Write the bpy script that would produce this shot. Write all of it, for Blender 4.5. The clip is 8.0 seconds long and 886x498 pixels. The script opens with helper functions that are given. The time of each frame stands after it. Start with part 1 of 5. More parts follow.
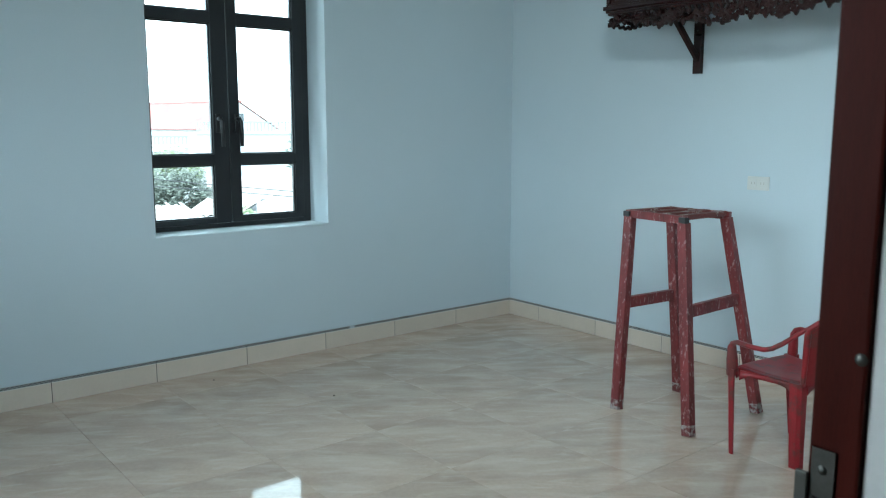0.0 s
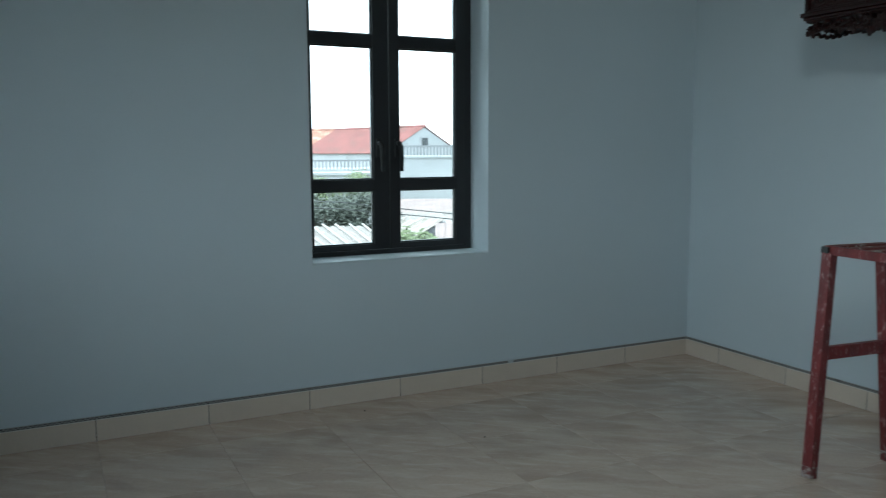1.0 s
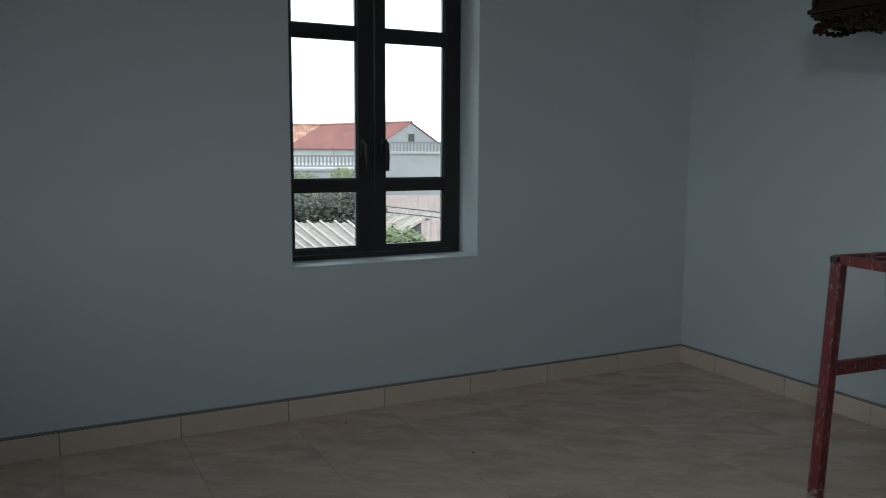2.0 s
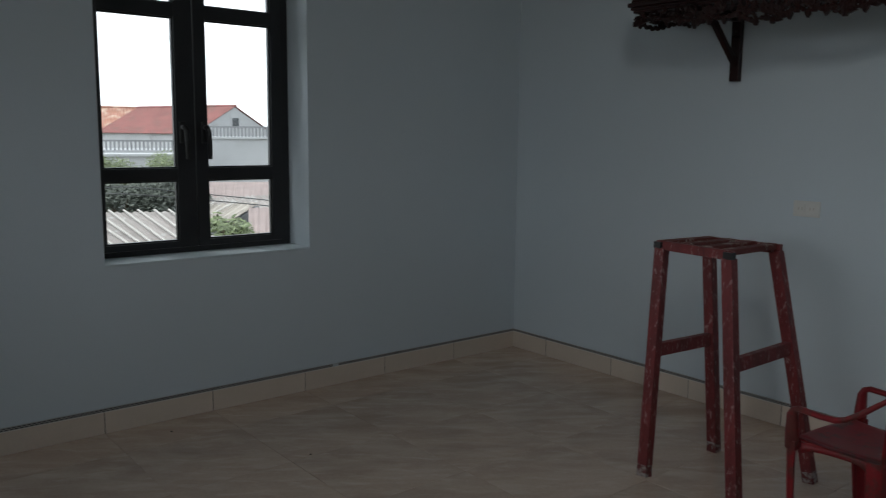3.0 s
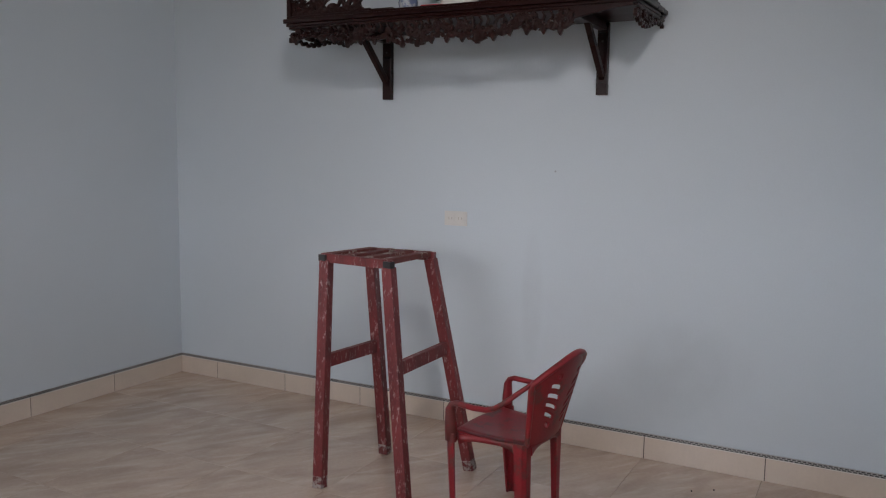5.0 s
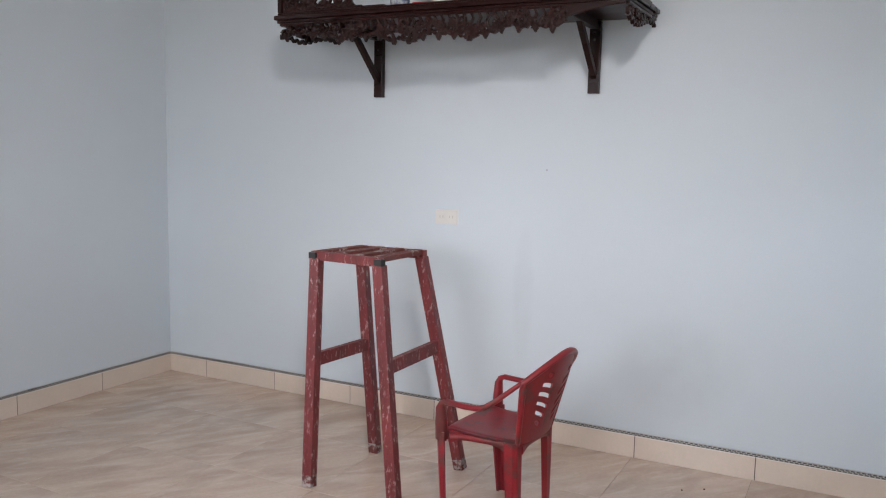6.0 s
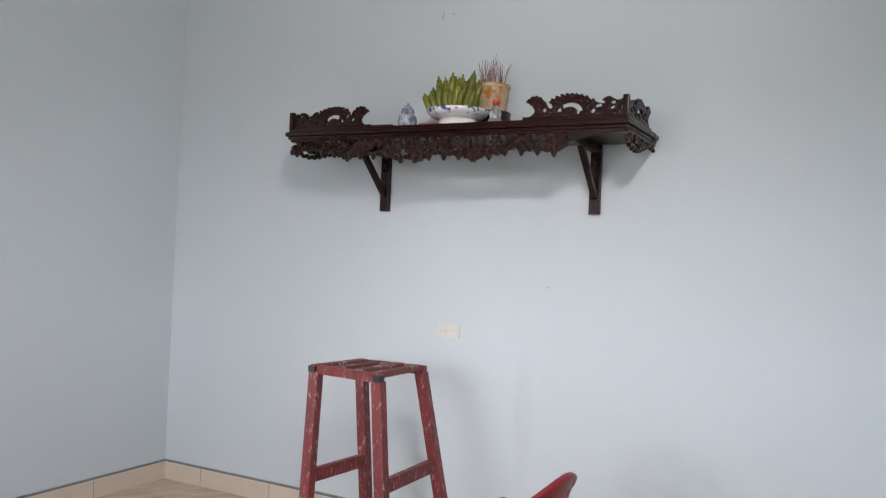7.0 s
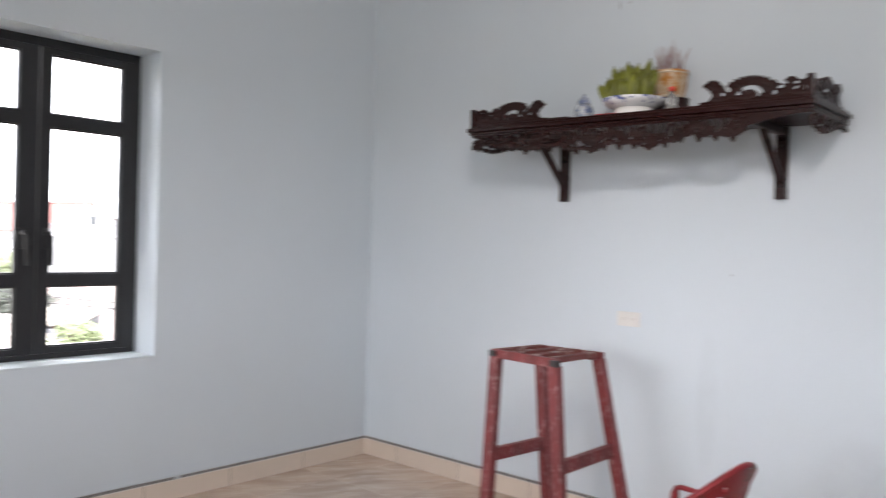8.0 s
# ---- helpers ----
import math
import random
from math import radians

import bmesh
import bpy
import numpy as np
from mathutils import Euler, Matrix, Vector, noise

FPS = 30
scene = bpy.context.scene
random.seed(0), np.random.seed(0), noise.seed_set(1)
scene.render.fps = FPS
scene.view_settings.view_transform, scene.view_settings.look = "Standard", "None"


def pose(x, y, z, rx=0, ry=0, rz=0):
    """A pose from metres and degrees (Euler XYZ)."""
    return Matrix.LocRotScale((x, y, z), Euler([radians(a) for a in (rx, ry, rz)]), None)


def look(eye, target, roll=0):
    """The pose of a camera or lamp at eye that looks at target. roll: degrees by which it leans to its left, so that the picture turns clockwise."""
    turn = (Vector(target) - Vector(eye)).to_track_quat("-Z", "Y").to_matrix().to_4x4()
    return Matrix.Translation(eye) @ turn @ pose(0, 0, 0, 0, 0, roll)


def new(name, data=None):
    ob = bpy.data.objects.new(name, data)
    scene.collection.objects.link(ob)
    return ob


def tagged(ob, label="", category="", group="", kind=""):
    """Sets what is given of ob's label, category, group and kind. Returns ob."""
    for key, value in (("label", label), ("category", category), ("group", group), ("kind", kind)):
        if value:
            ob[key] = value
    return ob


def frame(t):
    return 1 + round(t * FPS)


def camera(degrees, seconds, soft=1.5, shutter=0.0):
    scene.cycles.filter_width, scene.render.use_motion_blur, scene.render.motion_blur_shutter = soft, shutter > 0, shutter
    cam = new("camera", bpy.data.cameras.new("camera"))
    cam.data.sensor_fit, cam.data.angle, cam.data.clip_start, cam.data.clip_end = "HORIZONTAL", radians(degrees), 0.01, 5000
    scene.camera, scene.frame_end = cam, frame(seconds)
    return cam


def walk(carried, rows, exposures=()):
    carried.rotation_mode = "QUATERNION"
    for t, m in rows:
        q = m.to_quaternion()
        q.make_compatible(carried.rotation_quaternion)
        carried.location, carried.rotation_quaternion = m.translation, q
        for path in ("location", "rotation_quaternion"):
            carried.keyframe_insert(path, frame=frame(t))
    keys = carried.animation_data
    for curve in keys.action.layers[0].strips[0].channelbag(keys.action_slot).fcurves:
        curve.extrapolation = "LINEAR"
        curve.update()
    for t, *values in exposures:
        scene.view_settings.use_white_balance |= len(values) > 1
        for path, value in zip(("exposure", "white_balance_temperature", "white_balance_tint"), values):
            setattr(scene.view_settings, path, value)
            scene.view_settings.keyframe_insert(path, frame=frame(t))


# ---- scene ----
cam = camera(57.3, 8.0, soft=1.15, shutter=0.25)
PATH = [
    (0, (-3.881, -4.069, 1.299), (-2.640, -2.528, 1.002), 0.00),
    (0.2, (-3.858, -4.020, 1.316), (-2.614, -2.481, 1.028), 0.13),
    (0.5, (-3.774, -3.964, 1.304), (-2.573, -2.385, 1.052), 0.03),
    (0.8, (-3.708, -3.904, 1.304), (-2.692, -2.197, 1.065), 0.09),
    (1, (-3.648, -3.896, 1.302), (-2.774, -2.113, 1.062), -0.28),
    (1.2, (-3.616, -3.860, 1.296), (-2.795, -2.053, 1.052), -0.41),
    (2.3, (-3.562, -3.656, 1.321), (-2.550, -1.950, 1.065), 0.60),
    (2.5, (-3.566, -3.622, 1.321), (-2.459, -1.976, 1.061), 0.59),
    (3, (-3.515, -3.600, 1.326), (-2.264, -2.064, 1.045), 0.61),
    (3.5, (-3.511, -3.611, 1.330), (-2.075, -2.248, 1.045), 1.25),
    (4, (-3.498, -3.614, 1.327), (-1.937, -2.392, 1.062), 1.15),
    (4.5, (-3.487, -3.623, 1.330), (-1.802, -2.569, 1.100), 0.66),
    (4.9, (-3.482, -3.628, 1.336), (-1.735, -2.683, 1.104), 1.36),
    (5, (-3.474, -3.619, 1.322), (-1.721, -2.685, 1.089), 0.86),
    (5.2, (-3.474, -3.619, 1.323), (-1.713, -2.700, 1.090), 0.96),
    (6.3, (-3.460, -3.611, 1.309), (-1.694, -2.700, 1.081), 1.27),
    (6.5, (-3.459, -3.613, 1.338), (-1.690, -2.699, 1.155), 1.77),
    (7, (-3.473, -3.637, 1.375), (-1.708, -2.697, 1.391), 2.47),
    (7.3, (-3.502, -3.674, 1.388), (-1.744, -2.722, 1.427), 2.82),
    (7.5, (-3.518, -3.695, 1.372), (-1.764, -2.734, 1.408), 2.96),
    (7.7, (-3.515, -3.739, 1.377), (-1.796, -2.717, 1.380), 2.64),
    (8, (-3.530, -3.773, 1.369), (-2.039, -2.440, 1.347), 1.71),
]
walk(cam, [(t, look(e, g, r)) for t, e, g, r in PATH], exposures=[
    (0.0, 3.21, 5270, -12.5), (0.5, 2.77, 5260, -12.8), (1.0, 2.14, 5450, -9.0), (1.2, 1.93, 5543, -6.3), (2.3, 1.28, 6087, 1.3), (2.6, 1.21, 6104, 2.1), (3.0, 1.24, 6120, 3.7), (3.5, 1.42, 6140, 6.3), (4.0, 1.45, 6160, 8.0), (4.5, 1.64, 6295, 11.0), (5.0, 2.68, 6440, 15.0), (5.2, 3.00, 6478, 15.9), (6.3, 3.55, 6432, 13.1), (6.6, 3.61, 6468, 12.1), (7.0, 3.62, 6510, 12.3), (7.5, 3.64, 6530, 12.7), (8.0, 3.65, 6550, 15.0)])

# ---- world and lights ----
world = bpy.data.worlds.new("sky")
world.use_nodes = True
scene.world = world
wn = world.node_tree
sky = wn.nodes.new("ShaderNodeTexSky")
sky.sky_type = 'NISHITA'
sky.sun_disc = False
sky.sun_elevation = radians(65)
sky.sun_rotation = radians(280)
sky.air_density, sky.dust_density, sky.ozone_density = 1.0, 0.6, 1.0
haze = wn.nodes.new("ShaderNodeHueSaturation")      # thin overcast: the sky's blue is mostly gone
haze.inputs["Saturation"].default_value = 0.0
wn.links.new(sky.outputs[0], haze.inputs["Color"])
warm = wn.nodes.new("ShaderNodeMix")                  # and what is left is a warm white
warm.data_type, warm.blend_type = 'RGBA', 'MULTIPLY'
warm.inputs[0].default_value, warm.inputs[7].default_value = 1.0, (1.15, 1.14, 1.18, 1)
wn.links.new(haze.outputs[0], warm.inputs[6])
wn.links.new(warm.outputs[2], wn.nodes["Background"].inputs[0])
wn.nodes["Background"].inputs[1].default_value = 0.15

sun = new("sun", bpy.data.lights.new("sun", 'SUN'))
sun.data.energy, sun.data.angle, sun.data.color = 0.8, radians(12), (1.0, 0.97, 0.94)
sun.matrix_world = look((-20, 3.5, 43), (0, 0, 0))

WEST_LAMP = 0.2
TRANSOM_LAMP = 2.6
lamp = new("west_window_daylight", bpy.data.lights.new("west_window_daylight", 'AREA'))
lamp.data.shape, lamp.data.size, lamp.data.size_y = 'RECTANGLE', 1.5, 1.1
lamp.data.spread = radians(95)
lamp.data.energy, lamp.data.color = WEST_LAMP, (1.0, 0.99, 0.97)
lamp.matrix_world = look((-4.64, -2.17, 1.55), (0, -2.2, 0.6))
lamp2 = new("transom_daylight", bpy.data.lights.new("transom_daylight", 'AREA'))
lamp2.data.shape, lamp2.data.size, lamp2.data.size_y = 'RECTANGLE', 0.3, 0.3
lamp2.data.spread = radians(130)
lamp2.data.energy, lamp2.data.color = TRANSOM_LAMP, (1.0, 0.93, 0.87)
lamp2.matrix_world = look((-3.56, -3.93, 2.82), (-0.1, -2.5, 2.0))

# ---- helpers ----
def part(name, bm, material, parent=None, label="", smooth=False):
    me = bpy.data.meshes.new(name)
    bmesh.ops.recalc_face_normals(bm, faces=bm.faces)
    bm.to_mesh(me)
    bm.free()
    if material:
        me.materials.append(material)
    if smooth:
        for p in me.polygons:
            p.use_smooth = True
    ob = new(name, me)
    if parent:
        ob.parent = parent
    if label:
        ob["label"] = label
    return ob


def from_data(name, verts, faces, material, parent=None, label="", smooth=False):
    me = bpy.data.meshes.new(name)
    me.from_pydata([tuple(map(float, v)) for v in verts], [], [tuple(map(int, q)) for q in faces])
    me.validate()
    me.materials.append(material)
    if smooth:
        for p in me.polygons:
            p.use_smooth = True
    ob = new(name, me)
    if parent:
        ob.parent = parent
    if label:
        ob["label"] = label
    return ob


def add_box(bm, lo, hi, bevel=0.0, m=None):
    """A box from corner to corner, its edges rounded."""
    r = bmesh.ops.create_cube(bm, size=1.0)
    vs = r["verts"]
    c = [(a + b) / 2 for a, b in zip(lo, hi)]
    s = [abs(b - a) for a, b in zip(lo, hi)]
    for v in vs:
        v.co = Vector((v.co.x * s[0] + c[0], v.co.y * s[1] + c[1], v.co.z * s[2] + c[2]))
    if bevel:
        es = list({e for v in vs for e in v.link_edges})
        out = bmesh.ops.bevel(bm, geom=es, offset=bevel, segments=2, profile=0.6, affect='EDGES')
        vs = list({v for f in out["faces"] for v in f.verts} | {v for v in vs if v.is_valid})
    if m:
        bmesh.ops.transform(bm, matrix=m, verts=vs)
    return vs


def box(lo, hi, bevel=0.0):
    bm = bmesh.new()
    add_box(bm, lo, hi, bevel)
    return bm


def add_bar(bm, a, b, w, d, side=(0, 0, 1), bevel=0.003):
    """A bar of section w x d from a to b."""
    a, b = Vector(a), Vector(b)
    ax = (b - a).normalized()
    s = Vector(side)
    u = ax.cross(s).normalized()
    v = u.cross(ax).normalized()
    m = Matrix((u, v, ax)).transposed().to_4x4()
    m.translation = (a + b) / 2
    h = (b - a).length / 2
    return add_box(bm, (-w / 2, -d / 2, -h), (w / 2, d / 2, h), bevel, m)


def lathe(profile, steps=40):
    """A body of revolution from (radius, height) pairs."""
    bm = bmesh.new()
    rings = []
    for r, z in profile:
        if r < 1e-5:
            rings.append([bm.verts.new((0, 0, z))])
        else:
            rings.append([bm.verts.new((r * math.cos(2 * math.pi * k / steps), r * math.sin(2 * math.pi * k / steps), z)) for k in range(steps)])
    for a, b in zip(rings, rings[1:]):
        for k in range(steps):
            q = [a[k % len(a)], a[(k + 1) % len(a)], b[(k + 1) % len(b)], b[k % len(b)]]
            q = list(dict.fromkeys(q))
            if len(q) > 2:
                bm.faces.new(q)
    return bm


def add_tube(bm, pts, radii, sides=8, flat=1.0):
    """A round tube along points, with a radius at each."""
    pts = [Vector(p) for p in pts]
    rings = []
    up = Vector((0.13, 0.21, 0.97)).normalized()
    for i, p in enumerate(pts):
        t = (pts[min(i + 1, len(pts) - 1)] - pts[max(i - 1, 0)]).normalized()
        u = t.cross(up)
        u = u.normalized() if u.length > 1e-4 else t.orthogonal().normalized()
        v = u.cross(t)
        r = radii[i] if hasattr(radii, "__len__") else radii
        rings.append([bm.verts.new(p + u * (r * math.cos(2 * math.pi * k / sides)) + v * (r * flat * math.sin(2 * math.pi * k / sides))) for k in range(sides)])
    for a, b in zip(rings, rings[1:]):
        for k in range(sides):
            bm.faces.new((a[k], a[(k + 1) % sides], b[(k + 1) % sides], b[k]))
    bm.faces.new(rings[0][::-1])
    bm.faces.new(rings[-1])


def empty(name, place, label, category, group="", turn=0.0):
    e = new(name)
    e.matrix_world = pose(*place, 0, 0, turn)
    return tagged(e, label, category, group)


# ---- materials ----
def material(name, base, rough=0.5, metal=0.0, vary=0.12, scale=6.0, fine=90.0, bump=0.1, dirt=None, dirt_amount=0.0, dirt_scale=3.0,
             coat=0.0, spec=0.5, island=False, stretch=(1, 1, 1), rough_vary=0.1, random_vary=0.0):
    """A surface with coarse and fine variation of colour, roughness and relief."""
    mt = bpy.data.materials.new(name)
    mt.use_nodes = True
    nt = mt.node_tree
    b = nt.nodes["Principled BSDF"]
    b.inputs["Metallic"].default_value = metal
    b.inputs["Coat Weight"].default_value = coat
    b.inputs["Coat Roughness"].default_value = 0.08
    b.inputs["Specular IOR Level"].default_value = spec
    tc = nt.nodes.new("ShaderNodeTexCoord")
    mp = nt.nodes.new("ShaderNodeMapping")
    mp.inputs["Scale"].default_value = stretch
    nt.links.new(tc.outputs["Object"], mp.inputs[0])
    n1, n2 = nt.nodes.new("ShaderNodeTexNoise"), nt.nodes.new("ShaderNodeTexNoise")
    for n, s, d in ((n1, scale, 4), (n2, fine, 3)):
        n.inputs["Scale"].default_value = s
        n.inputs["Detail"].default_value = d
        nt.links.new(mp.outputs[0], n.inputs["Vector"])
    mixn = nt.nodes.new("ShaderNodeMath")
    mixn.operation = 'MULTIPLY_ADD'
    mixn.inputs[1].default_value = 0.35
    nt.links.new(n2.outputs[0], mixn.inputs[0])
    half = nt.nodes.new("ShaderNodeMath")
    half.operation = 'MULTIPLY'
    half.inputs[1].default_value = 0.65
    nt.links.new(n1.outputs[0], half.inputs[0])
    nt.links.new(half.outputs[0], mixn.inputs[2])
    ramp = nt.nodes.new("ShaderNodeValToRGB")
    ramp.color_ramp.elements[0].position, ramp.color_ramp.elements[1].position = 0.3, 0.7
    ramp.color_ramp.elements[0].color = (*[c * (1 - vary) for c in base], 1)
    ramp.color_ramp.elements[1].color = (*[min(1, c * (1 + vary)) for c in base], 1)
    nt.links.new(mixn.outputs[0], ramp.inputs[0])
    colour = ramp.outputs[0]
    if random_vary:
        oi = nt.nodes.new("ShaderNodeObjectInfo")
        geo = nt.nodes.new("ShaderNodeNewGeometry")
        mr = nt.nodes.new("ShaderNodeMapRange")
        mr.inputs["To Min"].default_value, mr.inputs["To Max"].default_value = 1 - random_vary, 1 + random_vary
        nt.links.new(geo.outputs["Random Per Island"] if island else oi.outputs["Random"], mr.inputs[0])
        hs = nt.nodes.new("ShaderNodeHueSaturation")
        nt.links.new(mr.outputs[0], hs.inputs["Value"])
        nt.links.new(colour, hs.inputs["Color"])
        colour = hs.outputs[0]
    if dirt:
        n3 = nt.nodes.new("ShaderNodeTexNoise")
        n3.inputs["Scale"].default_value, n3.inputs["Detail"].default_value, n3.inputs["Roughness"].default_value = dirt_scale, 8, 0.7
        nt.links.new(mp.outputs[0], n3.inputs["Vector"])
        r3 = nt.nodes.new("ShaderNodeValToRGB")
        r3.color_ramp.elements[0].position, r3.color_ramp.elements[1].position = 0.62 - dirt_amount * 0.3, 0.68 - dirt_amount * 0.25
        nt.links.new(n3.outputs[0], r3.inputs[0])
        mx = nt.nodes.new("ShaderNodeMix")
        mx.data_type = 'RGBA'
        nt.links.new(r3.outputs[0], mx.inputs[0])
        nt.links.new(colour, mx.inputs[6])
        mx.inputs[7].default_value = (*dirt, 1)
        colour = mx.outputs[2]
    nt.links.new(colour, b.inputs["Base Color"])
    rr = nt.nodes.new("ShaderNodeMapRange")
    rr.inputs["To Min"].default_value, rr.inputs["To Max"].default_value = max(0.02, rough - rough_vary), min(1, rough + rough_vary)
    nt.links.new(n1.outputs[0], rr.inputs[0])
    nt.links.new(rr.outputs[0], b.inputs["Roughness"])
    if bump:
        bp = nt.nodes.new("ShaderNodeBump")
        bp.inputs["Strength"].default_value = bump
        bp.inputs["Distance"].default_value = 0.002
        nt.links.new(mixn.outputs[0], bp.inputs["Height"])
        nt.links.new(bp.outputs[0], b.inputs["Normal"])
    return mt


def nodes_of(mt):
    return mt.node_tree, mt.node_tree.nodes["Principled BSDF"]


def wall_paint(name, base, grey_marks=()):
    """Matt emulsion on plaster with soft roller marks; grey patches where given as (y, z, half width, half height,
    strength).
    """
    mt = material(name, base, 0.62, 0, 0.035, 1.1, 140, 0.12, rough_vary=0.06)
    nt, b = nodes_of(mt)
    if grey_marks:
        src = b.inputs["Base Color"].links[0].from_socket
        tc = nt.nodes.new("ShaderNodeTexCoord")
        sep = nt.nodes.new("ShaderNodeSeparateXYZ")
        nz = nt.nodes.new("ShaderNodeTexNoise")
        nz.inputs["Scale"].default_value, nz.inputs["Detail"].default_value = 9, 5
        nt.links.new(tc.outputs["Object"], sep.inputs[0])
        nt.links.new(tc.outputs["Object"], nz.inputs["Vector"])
        for y, z, w, h, k in grey_marks:
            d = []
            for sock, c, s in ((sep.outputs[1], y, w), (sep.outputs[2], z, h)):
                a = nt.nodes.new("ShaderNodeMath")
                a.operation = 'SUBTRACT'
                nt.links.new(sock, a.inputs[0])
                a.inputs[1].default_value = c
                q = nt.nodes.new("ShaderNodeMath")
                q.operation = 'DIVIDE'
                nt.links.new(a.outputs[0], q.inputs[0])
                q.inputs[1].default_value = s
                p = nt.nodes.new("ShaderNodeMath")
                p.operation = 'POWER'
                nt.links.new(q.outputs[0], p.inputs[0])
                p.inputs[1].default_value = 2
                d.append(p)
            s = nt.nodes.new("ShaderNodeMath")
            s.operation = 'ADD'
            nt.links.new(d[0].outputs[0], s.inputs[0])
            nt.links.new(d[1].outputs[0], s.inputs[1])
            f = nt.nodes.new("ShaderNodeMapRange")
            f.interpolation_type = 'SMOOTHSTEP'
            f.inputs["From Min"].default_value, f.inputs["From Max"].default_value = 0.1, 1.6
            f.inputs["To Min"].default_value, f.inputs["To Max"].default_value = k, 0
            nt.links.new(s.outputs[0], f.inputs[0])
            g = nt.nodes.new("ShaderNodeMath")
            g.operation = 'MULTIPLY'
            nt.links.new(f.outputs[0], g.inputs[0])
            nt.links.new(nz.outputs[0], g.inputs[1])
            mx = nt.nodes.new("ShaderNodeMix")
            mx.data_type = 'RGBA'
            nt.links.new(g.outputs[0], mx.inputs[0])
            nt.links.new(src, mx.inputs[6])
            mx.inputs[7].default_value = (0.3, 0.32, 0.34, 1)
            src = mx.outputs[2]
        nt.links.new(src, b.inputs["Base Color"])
    return mt


def floor_tile_material():
    """Polished greige porcelain with drawn-out cloudy veins, shifted from tile to tile."""
    mt = material("floor_tile", (0.56, 0.433, 0.342), 0.06, 0, 0.12, 1.7, 60, 0.01, rough_vary=0.04, random_vary=0.04)
    nt, b = nodes_of(mt)
    src = b.inputs["Base Color"].links[0].from_socket
    geo = nt.nodes.new("ShaderNodeNewGeometry")
    oi = nt.nodes.new("ShaderNodeObjectInfo")
    off = nt.nodes.new("ShaderNodeVectorMath")
    off.operation = 'SCALE'
    off.inputs[0].default_value = (7.0, 11.0, 0)
    nt.links.new(oi.outputs["Random"], off.inputs["Scale"])
    add = nt.nodes.new("ShaderNodeVectorMath")
    nt.links.new(geo.outputs["Position"], add.inputs[0])
    nt.links.new(off.outputs[0], add.inputs[1])
    rot = nt.nodes.new("ShaderNodeMapping")
    rot.inputs["Rotation"].default_value = (0, 0, radians(36))
    nt.links.new(add.outputs[0], rot.inputs[0])
    mp = nt.nodes.new("ShaderNodeMapping")
    mp.inputs["Scale"].default_value = (3.6, 11, 1)
    nt.links.new(rot.outputs[0], mp.inputs[0])
    for sc, lo, hi, col, k in ((0.8, 0.42, 0.8, (0.76, 0.65, 0.55), 0.6), (1.9, 0.52, 0.85, (0.8, 0.7, 0.6), 0.55), (0.6, 0.5, 0.85, (0.33, 0.235, 0.175), 0.6)):
        n = nt.nodes.new("ShaderNodeTexNoise")
        n.inputs["Scale"].default_value, n.inputs["Detail"].default_value = sc, 5
        n.inputs["Distortion"].default_value = 0.6
        nt.links.new(mp.outputs[0], n.inputs["Vector"])
        r = nt.nodes.new("ShaderNodeMapRange")
        r.inputs["From Min"].default_value, r.inputs["From Max"].default_value = lo, hi
        r.inputs["To Max"].default_value = k
        nt.links.new(n.outputs[0], r.inputs[0])
        mx = nt.nodes.new("ShaderNodeMix")
        mx.data_type = 'RGBA'
        nt.links.new(r.outputs[0], mx.inputs[0])
        nt.links.new(src, mx.inputs[6])
        mx.inputs[7].default_value = (*col, 1)
        src = mx.outputs[2]
    nt.links.new(src, b.inputs["Base Color"])
    return mt


def border_material():
    """Printed border: an off-white line below, grey ground with two staggered rows of black dashes above."""
    mt = material("printed_border", (0.36, 0.355, 0.345), 0.3, 0, 0.08, 5, 80, 0.02)
    nt, b = nodes_of(mt)
    src = b.inputs["Base Color"].links[0].from_socket
    geo = nt.nodes.new("ShaderNodeNewGeometry")
    sep = nt.nodes.new("ShaderNodeSeparateXYZ")
    nt.links.new(geo.outputs["Position"], sep.inputs[0])

    def m(op, a, c, d=None):
        n = nt.nodes.new("ShaderNodeMath")
        n.operation = op
        for i, v in enumerate((a, c, d)):
            if v is None:
                continue
            if isinstance(v, (int, float)):
                n.inputs[i].default_value = v
            else:
                nt.links.new(v, n.inputs[i])
        return n.outputs[0]
    run = m('ADD', sep.outputs[0], sep.outputs[1])
    z = sep.outputs[2]
    dark = None
    for z0, z1, shift in ((0.1022, 0.1064, 0.0), (0.1086, 0.1130, 0.5)):
        ph = m('FRACT', m('MULTIPLY_ADD', run, 52.0, shift), 0)
        on = m('MULTIPLY', m('LESS_THAN', ph, 0.7), m('MULTIPLY', m('GREATER_THAN', z, z0), m('LESS_THAN', z, z1)))
        dark = on if dark is None else m('MAXIMUM', dark, on)
    for fac, col in ((dark, (0.03, 0.03, 0.03)), (m('LESS_THAN', z, 0.1005), (0.72, 0.68, 0.62))):
        mx = nt.nodes.new("ShaderNodeMix")
        mx.data_type = 'RGBA'
        nt.links.new(fac, mx.inputs[0])
        nt.links.new(src, mx.inputs[6])
        mx.inputs[7].default_value = (*col, 1)
        src = mx.outputs[2]
    nt.links.new(src, b.inputs["Base Color"])
    return mt


